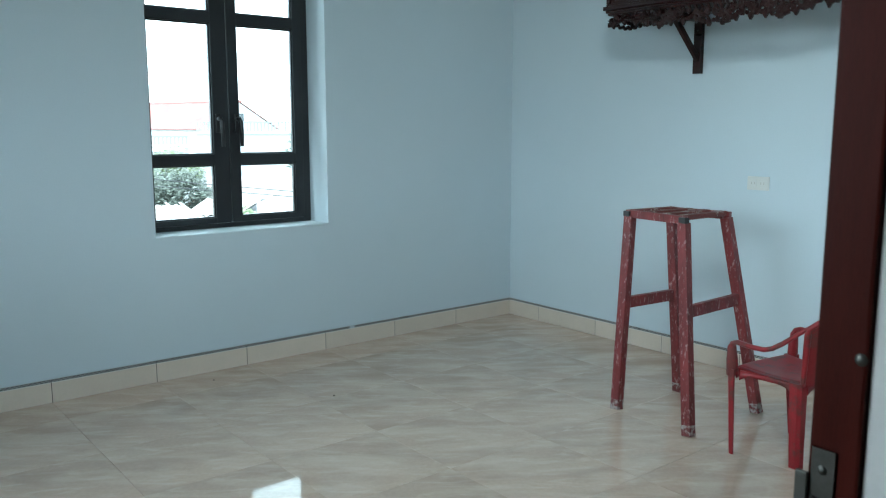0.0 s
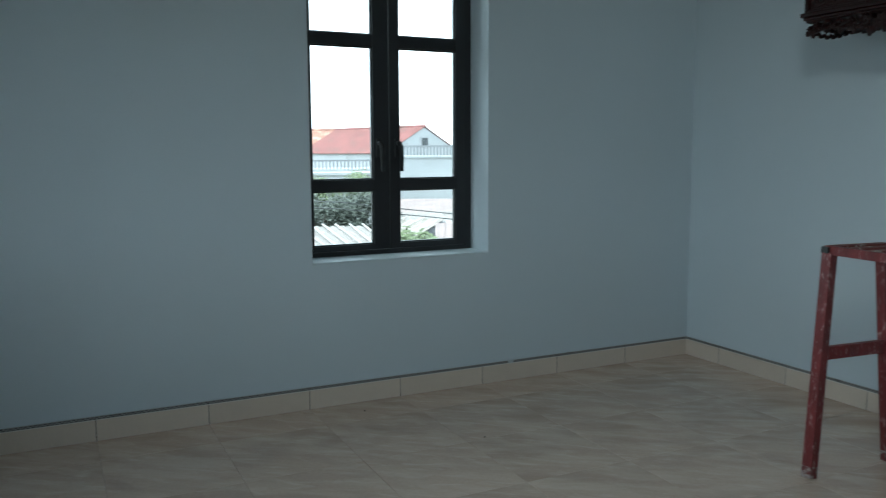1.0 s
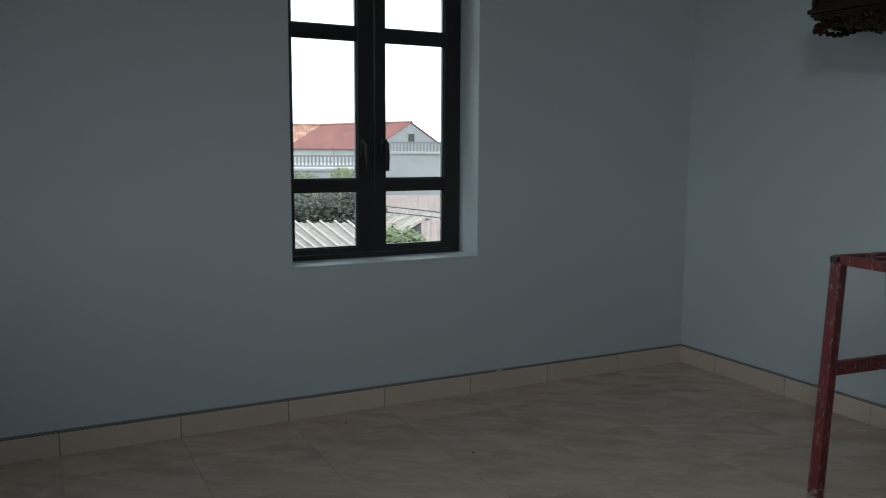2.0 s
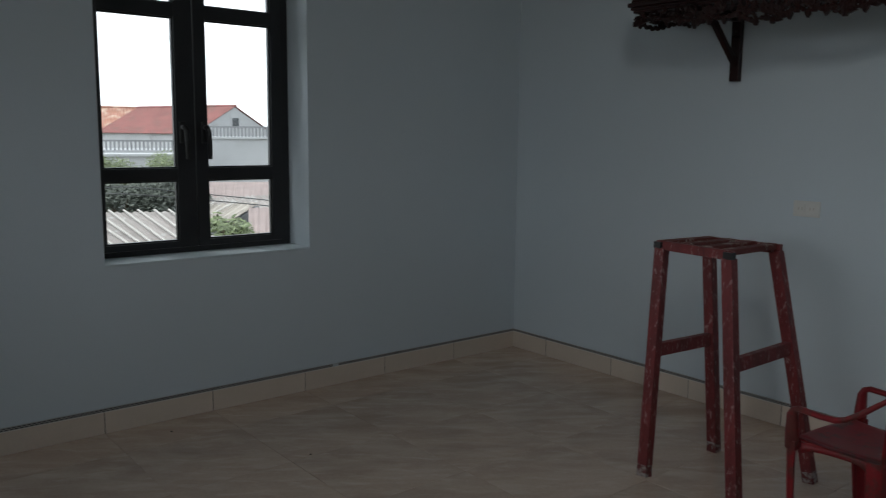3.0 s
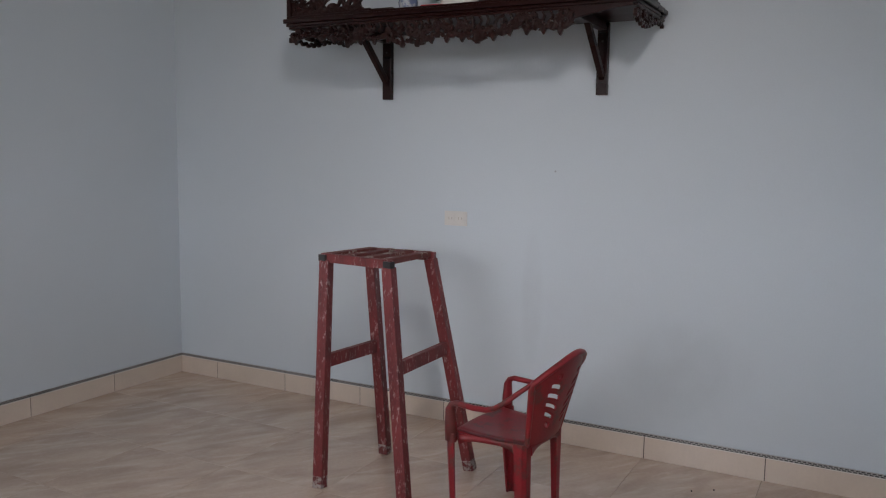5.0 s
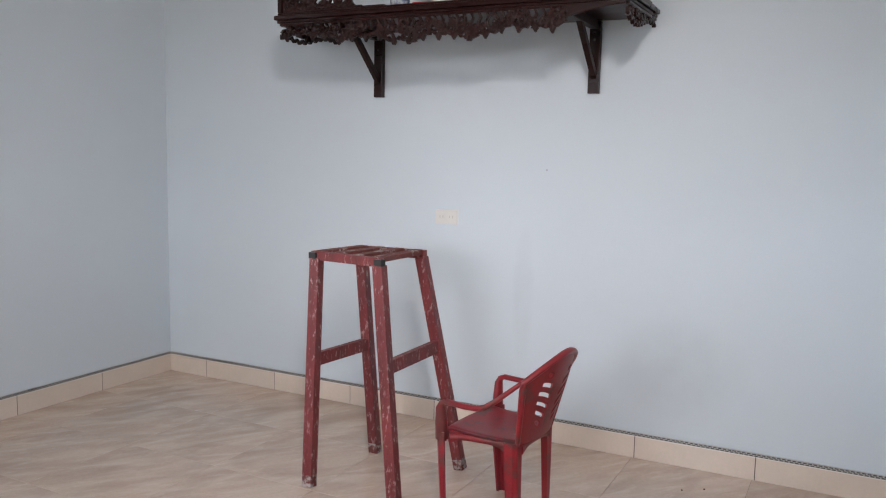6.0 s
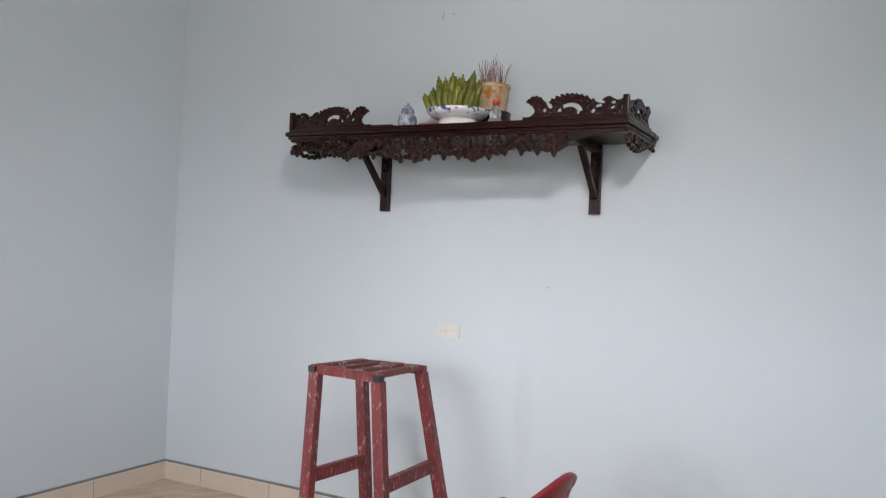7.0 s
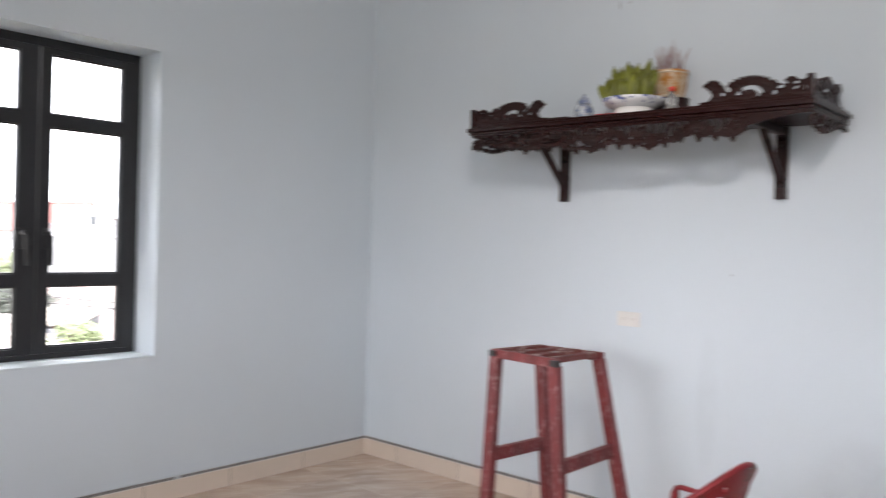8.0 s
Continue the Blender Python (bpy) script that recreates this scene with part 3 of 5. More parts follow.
def plastic_chair():
    """Child-sized moulded armchair, its back pierced with slots."""
    ch = empty("plastic_armchair", (-0.8384, -2.524, 0.0), "small red plastic armchair with slots in its curved back", "chair", turn=-7.0)
    ch.scale = (1.022, 1.022, 1.022)
    SZ = 0.343
    # seat: a dished shell
    nu, nv = 24, 40
    vs, fs = [], []
    slot = lambda i, j: j in (5, 8) and 8 <= i < 16      # two drain slots near the back
    for top in (1, 0):
        for j in range(nv + 1):
            for i in range(nu + 1):
                u, v = i / nu * 2 - 1, j / nv * 2 - 1
                ru = u * math.sqrt(1 - 0.16 * v * v)
                rv = v * math.sqrt(1 - 0.16 * u * u)
                w = 0.150 + 0.024 * rv
                dish = 0.014 * (1 - u * u) * (1 - v * v)
                roll = 0.009 * max(0, (max(abs(u), abs(v)) - 0.84) / 0.16) ** 2
                z = SZ - dish - roll + 0.006 * v
                vs.append((ru * w, rv * 0.145 + 0.018, z if top else z - 0.007))
    n = (nu + 1) * (nv + 1)
    for j in range(nv):
        for i in range(nu):
            a = j * (nu + 1) + i
            if slot(i, j):
                fs += [(a, a + 1, n + a + 1, n + a), (a + nu + 1, a + nu + 2, n + a + nu + 2, n + a + nu + 1)]
                continue
            fs.append((a, a + 1, a + nu + 2, a + nu + 1))
            fs.append((n + a, n + a + nu + 1, n + a + nu + 2, n + a + 1))
    rim = [i for i in range(nu + 1)] + [(j + 1) * (nu + 1) - 1 for j in range(1, nv + 1)] + [nv * (nu + 1) + i for i in range(nu - 1, -1, -1)] + [j * (nu + 1) for j in range(nv - 1, 0, -1)]
    for a, b in zip(rim, rim[1:] + rim[:1]):
        fs.append((a, b, n + b, n + a))
    from_data("seat", vs, fs, M_RED_PLASTIC, ch, "", True)
    # skirt below the seat, arched between the legs
    for sx, sy, L, ax in ((0, 1, 0.3, 0), (0, -1, 0.2, 0), (-1, 0, 0.23, 1), (1, 0, 0.23, 1)):
        vs, fs = [], []
        N = 14
        for i in range(N + 1):
            t = i / N * 2 - 1
            drop = 0.018 + (0.06 if ax and t < 0 else 0.022) * abs(t) ** 4
            for d in (0, 0.005):
                p = (t * L / 2, sy * (0.141 - d) + 0.018) if ax == 0 else (sx * (0.144 - d + 0.024 * t * L / 0.29), t * L / 2 + 0.018)
                vs += [(*p, SZ - 0.014), (*p, SZ - 0.014 - drop)]
        for i in range(N):
            a, b = i * 4, i * 4 + 4
            fs += [(a, b, b + 1, a + 1), (a + 2, a + 3, b + 3, b + 2), (a + 1, b + 1, b + 3, a + 3), (a, a + 2, b + 2, b)]
        from_data("apron", vs, fs, M_RED_PLASTIC, ch, "", True)

    # legs: L-shaped, tapering and splayed
    def leg(x0, y0, x1, y1, w0, w1, zt):
        bm = bmesh.new()
        sx, sy = (1 if x0 > 0 else -1), (1 if y0 > 0 else -1)
        rings = []
        for i in range(9):
            t = i / 8
            w = w0 + (w1 - w0) * t ** 0.8
            th = 0.008
            cx, cy, z = x0 + (x1 - x0) * t, y0 + (y1 - y0) * t, zt * (1 - t)
            L = [(0, 0.012), (0.012, 0), (w, 0), (w, th), (0.016, th), (th, 0.016), (th, w), (0, w)]
            rings.append([bm.verts.new((cx - sx * a, cy - sy * b, z)) for a, b in L])
        for a, b in zip(rings, rings[1:]):
            for k in range(8):
                bm.faces.new((a[k], a[(k + 1) % 8], b[(k + 1) % 8], b[k]))
        bm.faces.new(rings[0])
        bm.faces.new(rings[-1])
        part("leg", bm, M_RED_PLASTIC, ch)
    leg(-0.204, 0.166, -0.208, 0.138, 0.038, 0.026, SZ - 0.004)
    leg(0.204, 0.168, 0.208, 0.138, 0.042, 0.028, SZ - 0.004)
    leg(-0.137, -0.114, -0.128, -0.118, 0.046, 0.036, SZ - 0.012)
    leg(0.130, -0.120, 0.108, -0.13, 0.05, 0.03, SZ - 0.012)

    # back: a curved shell with two columns of slots
    nu, nv = 80, 120

    def back(u, v):
        half = 0.118 + 0.052 * v
        y = -0.108 - 0.043 * v - (0.018 + 0.056 * v) * (1 - u * u)
        z = SZ - 0.02 + v * (0.233 + 0.086 * (1 - abs(u) ** 1.8))
        return Vector((u * half, y, z))
    keep = []
    for j in range(nv):
        for i in range(nu):
            u, v = (i + 0.5) / nu * 2 - 1, (j + 0.5) / nv
            # six rows of slots in two columns, shortest at the foot and the head
            row = (v - 0.2 - 0.33 * (abs(u) - 0.43)) / 0.118
            half_slot = (0.10, 0.2, 0.225, 0.225, 0.175, 0.075)[int(row)] if 0 <= row < 6 else 0
            edge = abs((row % 1) - 0.24) / 0.24
            slit = edge < 1 and half_slot > 0 and any(abs(u - c) < half_slot - 0.03 * edge ** 3 for c in (-0.43, 0.43))
            keep.append(not slit)
    vs, fs = [], []
    for d in (0.0, 0.007):
        for j in range(nv + 1):
            for i in range(nu + 1):
                p = back(i / nu * 2 - 1, j / nv)
                vs.append((p.x, p.y - d, p.z))
    n = (nu + 1) * (nv + 1)
    K = lambda i, j: 0 <= i < nu and 0 <= j < nv and keep[j * nu + i]
    for j in range(nv):
        for i in range(nu):
            if not K(i, j):
                continue
            a = j * (nu + 1) + i
            fs += [(a, a + 1, a + nu + 2, a + nu + 1), (n + a, n + a + nu + 1, n + a + nu + 2, n + a + 1)]
            for di, dj, p, q in ((-1, 0, a, a + nu + 1), (1, 0, a + 1, a + nu + 2), (0, -1, a, a + 1), (0, 1, a + nu + 1, a + nu + 2)):
                if not K(i + di, j + dj):
                    fs.append((p, q, n + q, n + p))
    from_data("backrest", vs, fs, M_RED_PLASTIC, ch, "", True)
    # rim over the back and down its two edges
    bm = bmesh.new()
    edge = [back(-1, t / 10) for t in range(0, 10)] + [back(-1 + 2 * t / 16, 1.0) for t in range(17)] + [back(1, 1 - t / 10) for t in range(1, 11)]
    add_tube(bm, [p + Vector((0, -0.003, 0.0)) for p in edge], [0.009 + 0.005 * math.sin(math.pi * i / (len(edge) - 1)) for i in range(len(edge))], 8, 0.8)
    part("rim", bm, M_RED_PLASTIC, ch, "", True)
    # arms: post, bend, rail sweeping up into the back
    for s in (-1, 1):
        pts = [(s * 0.187, 0.146, SZ - 0.03), (s * 0.191, 0.148, SZ + 0.03), (s * 0.195, 0.149, SZ + 0.082), (s * 0.196, 0.142, SZ + 0.099), (s * 0.197, 0.124, SZ + 0.106), (s * 0.199, 0.05, SZ + 0.103),
               (s * 0.199, 0.0, SZ + 0.106), (s * 0.197, -0.032, SZ + 0.118), (s * 0.190, -0.070, SZ + 0.145), (s * 0.180, -0.110, SZ + 0.180), (s * 0.170, -0.151, SZ + 0.214)]
        bm = bmesh.new()
        add_tube(bm, pts, [0.023, 0.0215, 0.0175, 0.014, 0.0135, 0.013, 0.013, 0.0125, 0.012, 0.011, 0.01], 10, 0.75)
        part("arm", bm, M_RED_PLASTIC, ch, "", True)


plastic_chair()


def socket_plate():
    s = empty("wall_socket", (-0.0, -1.838, 1.014), "ivory plastic double wall socket plate", "socket")
    part("plate", box((-0.009, -0.06, -0.035), (0.0, 0.06, 0.035), 0.003), M_SOCKET, s)
    for y in (0.026, -0.026):
        ins = part("insert", box((-0.0115, y - 0.02, -0.022), (-0.0085, y + 0.02, 0.022), 0.0012), M_SOCKET, s)
        for dy in (-0.008, 0.008):
            part("socket_slot", box((-0.0118, y + dy - 0.002, -0.005), (-0.0112, y + dy + 0.002, 0.007)), M_SOCKET_DARK, ins)


socket_plate()


# ---- carved altar shelf ----
def carved(name, length, height, field, depth, parent, place, material_, cell=0.003, relief=0.004, label=""):
    """An openwork board cut out where field(u, v) > 0, its face raised by the field. place(u, v, w) puts it into space."""
    nu, nv = int(length / cell), int(height / cell)
    U, V = np.meshgrid(np.linspace(0, length, nu + 1), np.linspace(0, height, nv + 1), indexing="ij")
    F = field(U, V)
    C = (F[:-1, :-1] + F[1:, :-1] + F[:-1, 1:] + F[1:, 1:]) / 4 > 0
    gu, gv = np.gradient(F, U[1, 0] - U[0, 0], V[0, 1] - V[0, 0])
    g2 = gu * gu + gv * gv + 1e-6
    pad = np.pad(C, 1)
    edge = ~(pad[:-1, :-1] & pad[1:, :-1] & pad[:-1, 1:] & pad[1:, 1:])
    st = np.where(edge, np.clip(F / g2, -0.5 * cell, 0.5 * cell), 0)
    U2, V2 = U - st * gu, V - st * gv
    R = np.clip(F / 0.006, 0, 1)
    vs, fs = [], []
    for i in range(nu + 1):
        for j in range(nv + 1):
            vs.append(place(U2[i, j], V2[i, j], depth + relief * math.sqrt(R[i, j])))
    n = len(vs)
    for i in range(nu + 1):
        for j in range(nv + 1):
            vs.append(place(U2[i, j], V2[i, j], 0.0))
    ix = lambda i, j: i * (nv + 1) + j
    for i in range(nu):
        for j in range(nv):
            if not C[i, j]:
                continue
            a, b, c, d = ix(i, j), ix(i + 1, j), ix(i + 1, j + 1), ix(i, j + 1)
            fs += [(a, b, c, d), (n + a, n + d, n + c, n + b)]
            for cond, p, q in ((i == 0 or not C[i - 1, j], a, d), (i == nu - 1 or not C[i + 1, j], b, c), (j == 0 or not C[i, j - 1], a, b), (j == nv - 1 or not C[i, j + 1], d, c)):
                if cond:
                    fs.append((p, q, n + q, n + p))
    used = sorted({k for f in fs for k in f})
    ren = {k: m for m, k in enumerate(used)}
    return from_data(name, [vs[k] for k in used], [[ren[k] for k in f] for f in fs], material_, parent, label, False)


def scrolls(length, height, count, seed, rmin, rmax, wide):
    """Spirals and tendrils as a field: how far inside a stroke a point lies."""
    rng = random.Random(seed)
    strokes = []
    for k in range(count):
        cu = length * (k + 0.5 + rng.uniform(-0.3, 0.3)) / count
        cv = height * rng.uniform(0.25, 0.8)
        r = rng.uniform(rmin, rmax)
        s, a0, turns = rng.choice((-1, 1)), rng.uniform(0, 6.28), rng.uniform(0.9, 1.7)
        pts = []
        for i in range(26):
            t = i / 25
            rr = r * (1 - 0.75 * t)
            a = a0 + s * turns * 6.28 * t
            pts.append((cu + rr * math.cos(a), cv + rr * math.sin(a), wide * (1 - 0.4 * t)))
        strokes.append(pts)
        for q in range(2):
            a = a0 + rng.uniform(-1, 1)
            pu, pv = cu + r * math.cos(a), cv + r * math.sin(a)
            strokes.append([(pu + i * rng.uniform(0.0015, 0.003) * s, pv + 0.010 * math.sin(i * 0.5 + q), wide * (1.15 - i * 0.07)) for i in range(12)])

    def field(U, V):
        F = np.full(U.shape, -0.02)
        for pts in strokes:
            us = [p[0] for p in pts]
            m = (U[:, 0] > min(us) - 0.015) & (U[:, 0] < max(us) + 0.015)
            sub = F[m]
            for pu, pv, w in pts:
                sub = np.maximum(sub, w - np.hypot(U[m] - pu, V[m] - pv))
            F[m] = sub
        return F
    return field


SY0, SY1 = -1.179, -2.792      # ends of the shelf along the wall
SXF = -0.455                  # its front edge
SZB = 1.89                   # underside of the board


def altar_shelf():
    sh = empty("altar_shelf", (0.0, (SY0 + SY1) / 2, SZB), "dark carved rosewood wall shelf with openwork apron and gallery", "shelf")
    oy, oz = sh.location.y, sh.location.z
    Y0, Y1 = SY0 - oy, SY1 - oy
    part("board", box((SXF + 0.03, Y1 + 0.02, 0.002), (0.0, Y0 - 0.02, 0.03), 0.003), M_CARVED, sh)
    # moulded edge: three steps, on the front and both ends
    bm = bmesh.new()
    for z0, z1, out in ((0.0, 0.014, 0.006), (0.014, 0.034, 0.016), (0.034, 0.046, 0.004)):
        add_box(bm, (SXF - out + 0.01, Y1 - out, z0), (SXF + 0.035, Y0 + out, z1), 0.004)
    part("front_moulding", bm, M_CARVED, sh)
    for s, ye in ((1, Y0), (-1, Y1)):
        bm = bmesh.new()
        for z0, z1, out in ((0.001, 0.013, 0.006), (0.015, 0.033, 0.016), (0.035, 0.045, 0.004)):
            add_box(bm, (SXF + 0.036, min(ye - s * 0.025, ye + s * out), z0), (0.0, max(ye - s * 0.025, ye + s * out), z1), 0.004)
        part("end_moulding", bm, M_CARVED, sh)
    # hanging apron, shallow at the ends and deepest towards the middle
    L = abs(SY1 - SY0) - 0.02
    H = 0.12
    sc = scrolls(L, H, 34, 5, 0.018, 0.034, 0.0062)
    sc2 = scrolls(L, H, 46, 9, 0.010, 0.019, 0.0046)

    def apron(U, V):
        t = U / L
        deep = 0.035 + 0.068 * np.sin(math.pi * np.clip(t, 0, 1)) ** 0.8 + 0.012 * np.cos(t * 31) + 0.006 * np.cos(t * 83 + 1)
        deep = np.where(t < 0.35, np.maximum(deep, 0.062 + 0.01 * np.cos(t * 47)), deep)
        F = np.maximum(sc(U, V), sc2(U, V))
        wave = np.abs(V - (deep - 0.014)) - 0.006 - 0.004 * np.cos(U * 260)
        F = np.maximum(F, -wave)
        F = np.minimum(F, deep - V)
        lobe = 0.012 - np.abs((U % 0.071) - 0.035) - 0.6 * np.abs(V - deep + 0.002)
        F = np.maximum(F, lobe)
        # short turned drops between the scrolls
        drop = np.minimum(0.0042 - np.abs((U + 0.004 * np.sin(V * 160)) % 0.034 - 0.017), 0.62 * deep - V)
        F = np.maximum(F, np.where(np.abs(t - 0.5) < 0.36, drop, -0.02))
        # the last stretch is a plain curved valance
        F = np.where(t > 0.86, 0.014 + 0.035 * np.clip((1 - t) / 0.14, 0, 1) ** 1.6 - V, F)
        return np.maximum(F, 0.012 - V)
    carved("apron", L, H, apron, 0.012, sh, lambda u, v, w: (SXF + 0.022 - w, Y0 - 0.01 - u, -v), M_CARVED, label="pierced scrollwork apron")
    Ls = abs(SXF) - 0.03
    sd = scrolls(Ls, 0.08, 10, 11, 0.014, 0.024, 0.0062)

    def side_apron(U, V):
        deep = 0.05 + 0.022 * np.sin(U / Ls * 5.5) + 0.006 * np.cos(U * 150)
        F = np.minimum(np.maximum(sd(U, V), 0.007 - np.abs(V - deep + 0.008)), deep - V)
        return np.maximum(F, 0.012 - V)
    for s, ye in ((1, Y0), (-1, Y1)):
        carved("end_apron", Ls, 0.085, side_apron, 0.012, sh, lambda u, v, w, s=s, ye=ye: (SXF + 0.03 + u, ye - s * (0.014 - w), -v), M_CARVED, label="pierced scrollwork end apron")

    # gallery above the board: dragon-shaped panels, tail at the corner post, head at the inner end
    def crest(length, height, seed):
        rng = random.Random(seed)
        j = lambda a: rng.uniform(-a, a)
        h = height / 0.104
        # openings: centre along the panel (0 to 1), height, half sizes, tilt
        cuts = [(0.10, 0.060, 0.013, 0.005, 0.3), (0.13, 0.038, 0.012, 0.005, -0.3), (0.23, 0.066, 0.022, 0.0055, 0.25), (0.24, 0.046, 0.018, 0.006, -0.15),
                (0.31, 0.030, 0.008, 0.009, 0.6), (0.72, 0.052, 0.012, 0.008, 0.7), (0.79, 0.036, 0.010, 0.0065, 0.5), (0.44, 0.031, 0.006, 0.012, 0.5), (0.05, 0.036, 0.004, 0.010, 0.1)]
        cuts = [(c + j(0.015), v + j(0.003), ru * (1 + j(0.2)), rv * (1 + j(0.2)), an + j(0.2)) for c, v, ru, rv, an in cuts]
        hump = 0.53 + j(0.02)
        phase = rng.uniform(0, 6)

        def field(U, V):
            t = U / length
            tail = 0.074 + 0.008 * np.sin(t * 34 + phase)
            arch = 0.097 - 0.55 * (t - hump) ** 2 + 0.004 * np.abs(np.sin(U * 130)) - 0.004
            spine = 0.010 * ((U / 0.021 + phase) % 1.0) * (np.abs(t - hump) < 0.19)
            head = 0.094 - 2.6 * (t - 0.88) ** 2 + 0.006 * np.abs(np.sin(U * 170 + phase))
            top = h * np.where(t < 0.32, tail, np.where(t < 0.74, np.maximum(arch + spine, 0.062), head))
            nose = length - 0.050 * np.sin(math.pi * np.clip(V / (0.074 * h), 0, 1)) - 0.012 * np.abs(np.sin(V * 210)) * (V > 0.055)
            F = np.minimum(top - V, nose - U)
            for c, cv, ru, rv, an in cuts:
                du, dv = U - c * length, V - cv * h
                a1, b1 = du * math.cos(an) + dv * math.sin(an), -du * math.sin(an) + dv * math.cos(an)
                F = np.minimum(F, (np.hypot(a1 / ru, b1 / rv) - 1) * min(ru, rv))
            # the arched opening under the dragon's back
            r = np.hypot((U - hump * length) * 0.78, V - 0.022 * h)
            arch_cut = np.minimum(np.minimum(r - 0.026, 0.043 - r), V - 0.030 * h)
            strut = 0.006 - np.abs(U - (hump + 0.06) * length - (V - 0.03) * 0.5)
            F = np.minimum(F, np.maximum(-arch_cut, strut))
            # scales and folds cut into the face
            groove = 0.0012 + 0.0065 * np.abs(np.sin(U * 140 + 1.5 * np.sin(V * 120)) * np.cos(V * 135 + 1.2 * np.sin(U * 60)))
            F = np.where(F > 0, np.minimum(F, groove), F)
            return np.maximum(F, 0.014 - V)
        return field
    GH = 0.104
    carved("front_gallery", 0.43, GH, crest(0.43, GH, 21), 0.012, sh, lambda u, v, w: (SXF + 0.03 - w, Y0 - 0.012 - u, 0.044 + v), M_CARVED, label="pierced crested gallery panel")
    carved("front_gallery", 0.42, GH, crest(0.42, GH, 22), 0.012, sh, lambda u, v, w: (SXF + 0.03 - w, Y1 + 0.012 + u, 0.044 + v), M_CARVED, label="pierced crested gallery panel")
    for s, ye in ((1, Y0), (-1, Y1)):
        carved("end_gallery", 0.36, GH, crest(0.36, GH, 25), 0.012, sh, lambda u, v, w, s=s, ye=ye: (SXF + 0.035 + u, ye - s * (0.02 - w), 0.044 + v), M_CARVED, label="pierced crested gallery panel")
        bm = bmesh.new()
        add_box(bm, (SXF + 0.006, ye - s * 0.020 if s > 0 else ye - 0.004, 0.046), (SXF + 0.028, ye + 0.004 if s > 0 else ye + 0.020, 0.128), 0.004)
        part("corner_post", bm, M_CARVED, sh)
    # back ledge
    part("back_rail", box((-0.022, Y1 + 0.45, 0.03), (-0.002, Y0 - 0.45, 0.062), 0.004), M_CARVED, sh)
    # brackets
    for y in (-1.455, -2.542):
        br = part("bracket", box((-0.03, y - oy - 0.0235, 1.584 - oz), (-0.001, y - oy + 0.0235, -0.001), 0.003), M_CARVED, sh)
        bm = bmesh.new()
        add_box(bm, (-0.40, y - oy - 0.018, -0.035), (-0.031, y - oy + 0.018, -0.001), 0.003)
        part("bracket_arm", bm, M_CARVED, br)
        bm = bmesh.new()
        add_bar(bm, (-0.018, y - oy, 1.655 - oz), (-0.25, y - oy, -0.02), 0.028, 0.024, (0, 1, 0), 0.003)
        part("strut", bm, M_CARVED, br)
        bm = lathe([(0.0, 0.003), (0.004, 0.0025), (0.0055, 0)], 12)
        bmesh.ops.transform(bm, matrix=pose(-0.03, y - oy, 1.81 - oz, 0, -90, 0), verts=bm.verts)
        part("screw", bm, M_STEEL, br, "bright screw head", True)


altar_shelf()
BZ = SZB + 0.0305


def fruit_bowl():
    b = empty("footed_bowl", (-0.315, -2.0, BZ), "white porcelain footed bowl with blue brushwork", "bowl")
    part("foot", lathe([(0.0, 0.0), (0.096, 0.0), (0.098, 0.004), (0.094, 0.012), (0.086, 0.034), (0.084, 0.05), (0.0, 0.05)]), M_PORC_WHITE, b, "plain white foot ring", True)
    part("bowl_body", lathe([(0.0, 0.0505), (0.086, 0.0505), (0.106, 0.056), (0.126, 0.067), (0.136, 0.080), (0.140, 0.090), (0.137, 0.092), (0.130, 0.083), (0.112, 0.068), (0.07, 0.058), (0.0, 0.055)]), M_PORC, b, "", True)


fruit_bowl()


def bananas():
    """A whole hand of green bananas standing in the bowl, tips up."""
    e = empty("banana_bunch", (-0.315, -2.0, BZ + 0.05), "large bunch of green bananas standing tips up in the bowl", "fruit")
    rng = random.Random(4)
    crown = bmesh.new()
    add_tube(crown, [(0, -0.09, 0.022), (0, -0.03, 0.012), (0, 0.03, 0.012), (0, 0.09, 0.022)], [0.018, 0.028, 0.028, 0.018], 10)
    part("crown", crown, M_STEM, e, "cut crown of the bunch", True)
    rows = ((-0.055, 9, 0.12), (-0.012, 8, 0.175), (0.03, 7, 0.205))
    for ri, (x, n, zt) in enumerate(rows):
        for k in range(n):
            t = (k + 0.5) / n * 2 - 1
            y = -t * 0.094 * (1 - 0.15 * ri) + rng.uniform(-0.006, 0.006)
            lean = t * 0.048 + rng.uniform(-0.012, 0.012)
            H = zt * (1 - 0.2 * t * t) * rng.uniform(0.82, 1.12)
            pts, rad = [], []
            for i in range(11):
                s = i / 10
                bow = 0.014 * math.sin(s * math.pi)
                pts.append((x - bow - 0.012 * s, y - lean * s - 0.15 * bow * t, 0.012 + H * s))
                rad.append(0.0162 * min(1, (0.35 + 2.2 * s)) * (1 if s < 0.78 else max(0.2, 1 - ((s - 0.78) / 0.22) ** 2.2 * 0.8)))
            bm = bmesh.new()
            add_tube(bm, pts, rad, 7)
            bn = part("banana", bm, M_BANANA, e, "", True)
            bm = bmesh.new()
            tip = Vector(pts[-1])
            add_tube(bm, [tip - Vector((0, 0, 0.002)), tip + Vector((-0.001, -lean * 0.05, 0.006))], [0.0042, 0.003], 6)
            part("banana_tip", bm, M_STEM, bn, "dark dried tip")


bananas()


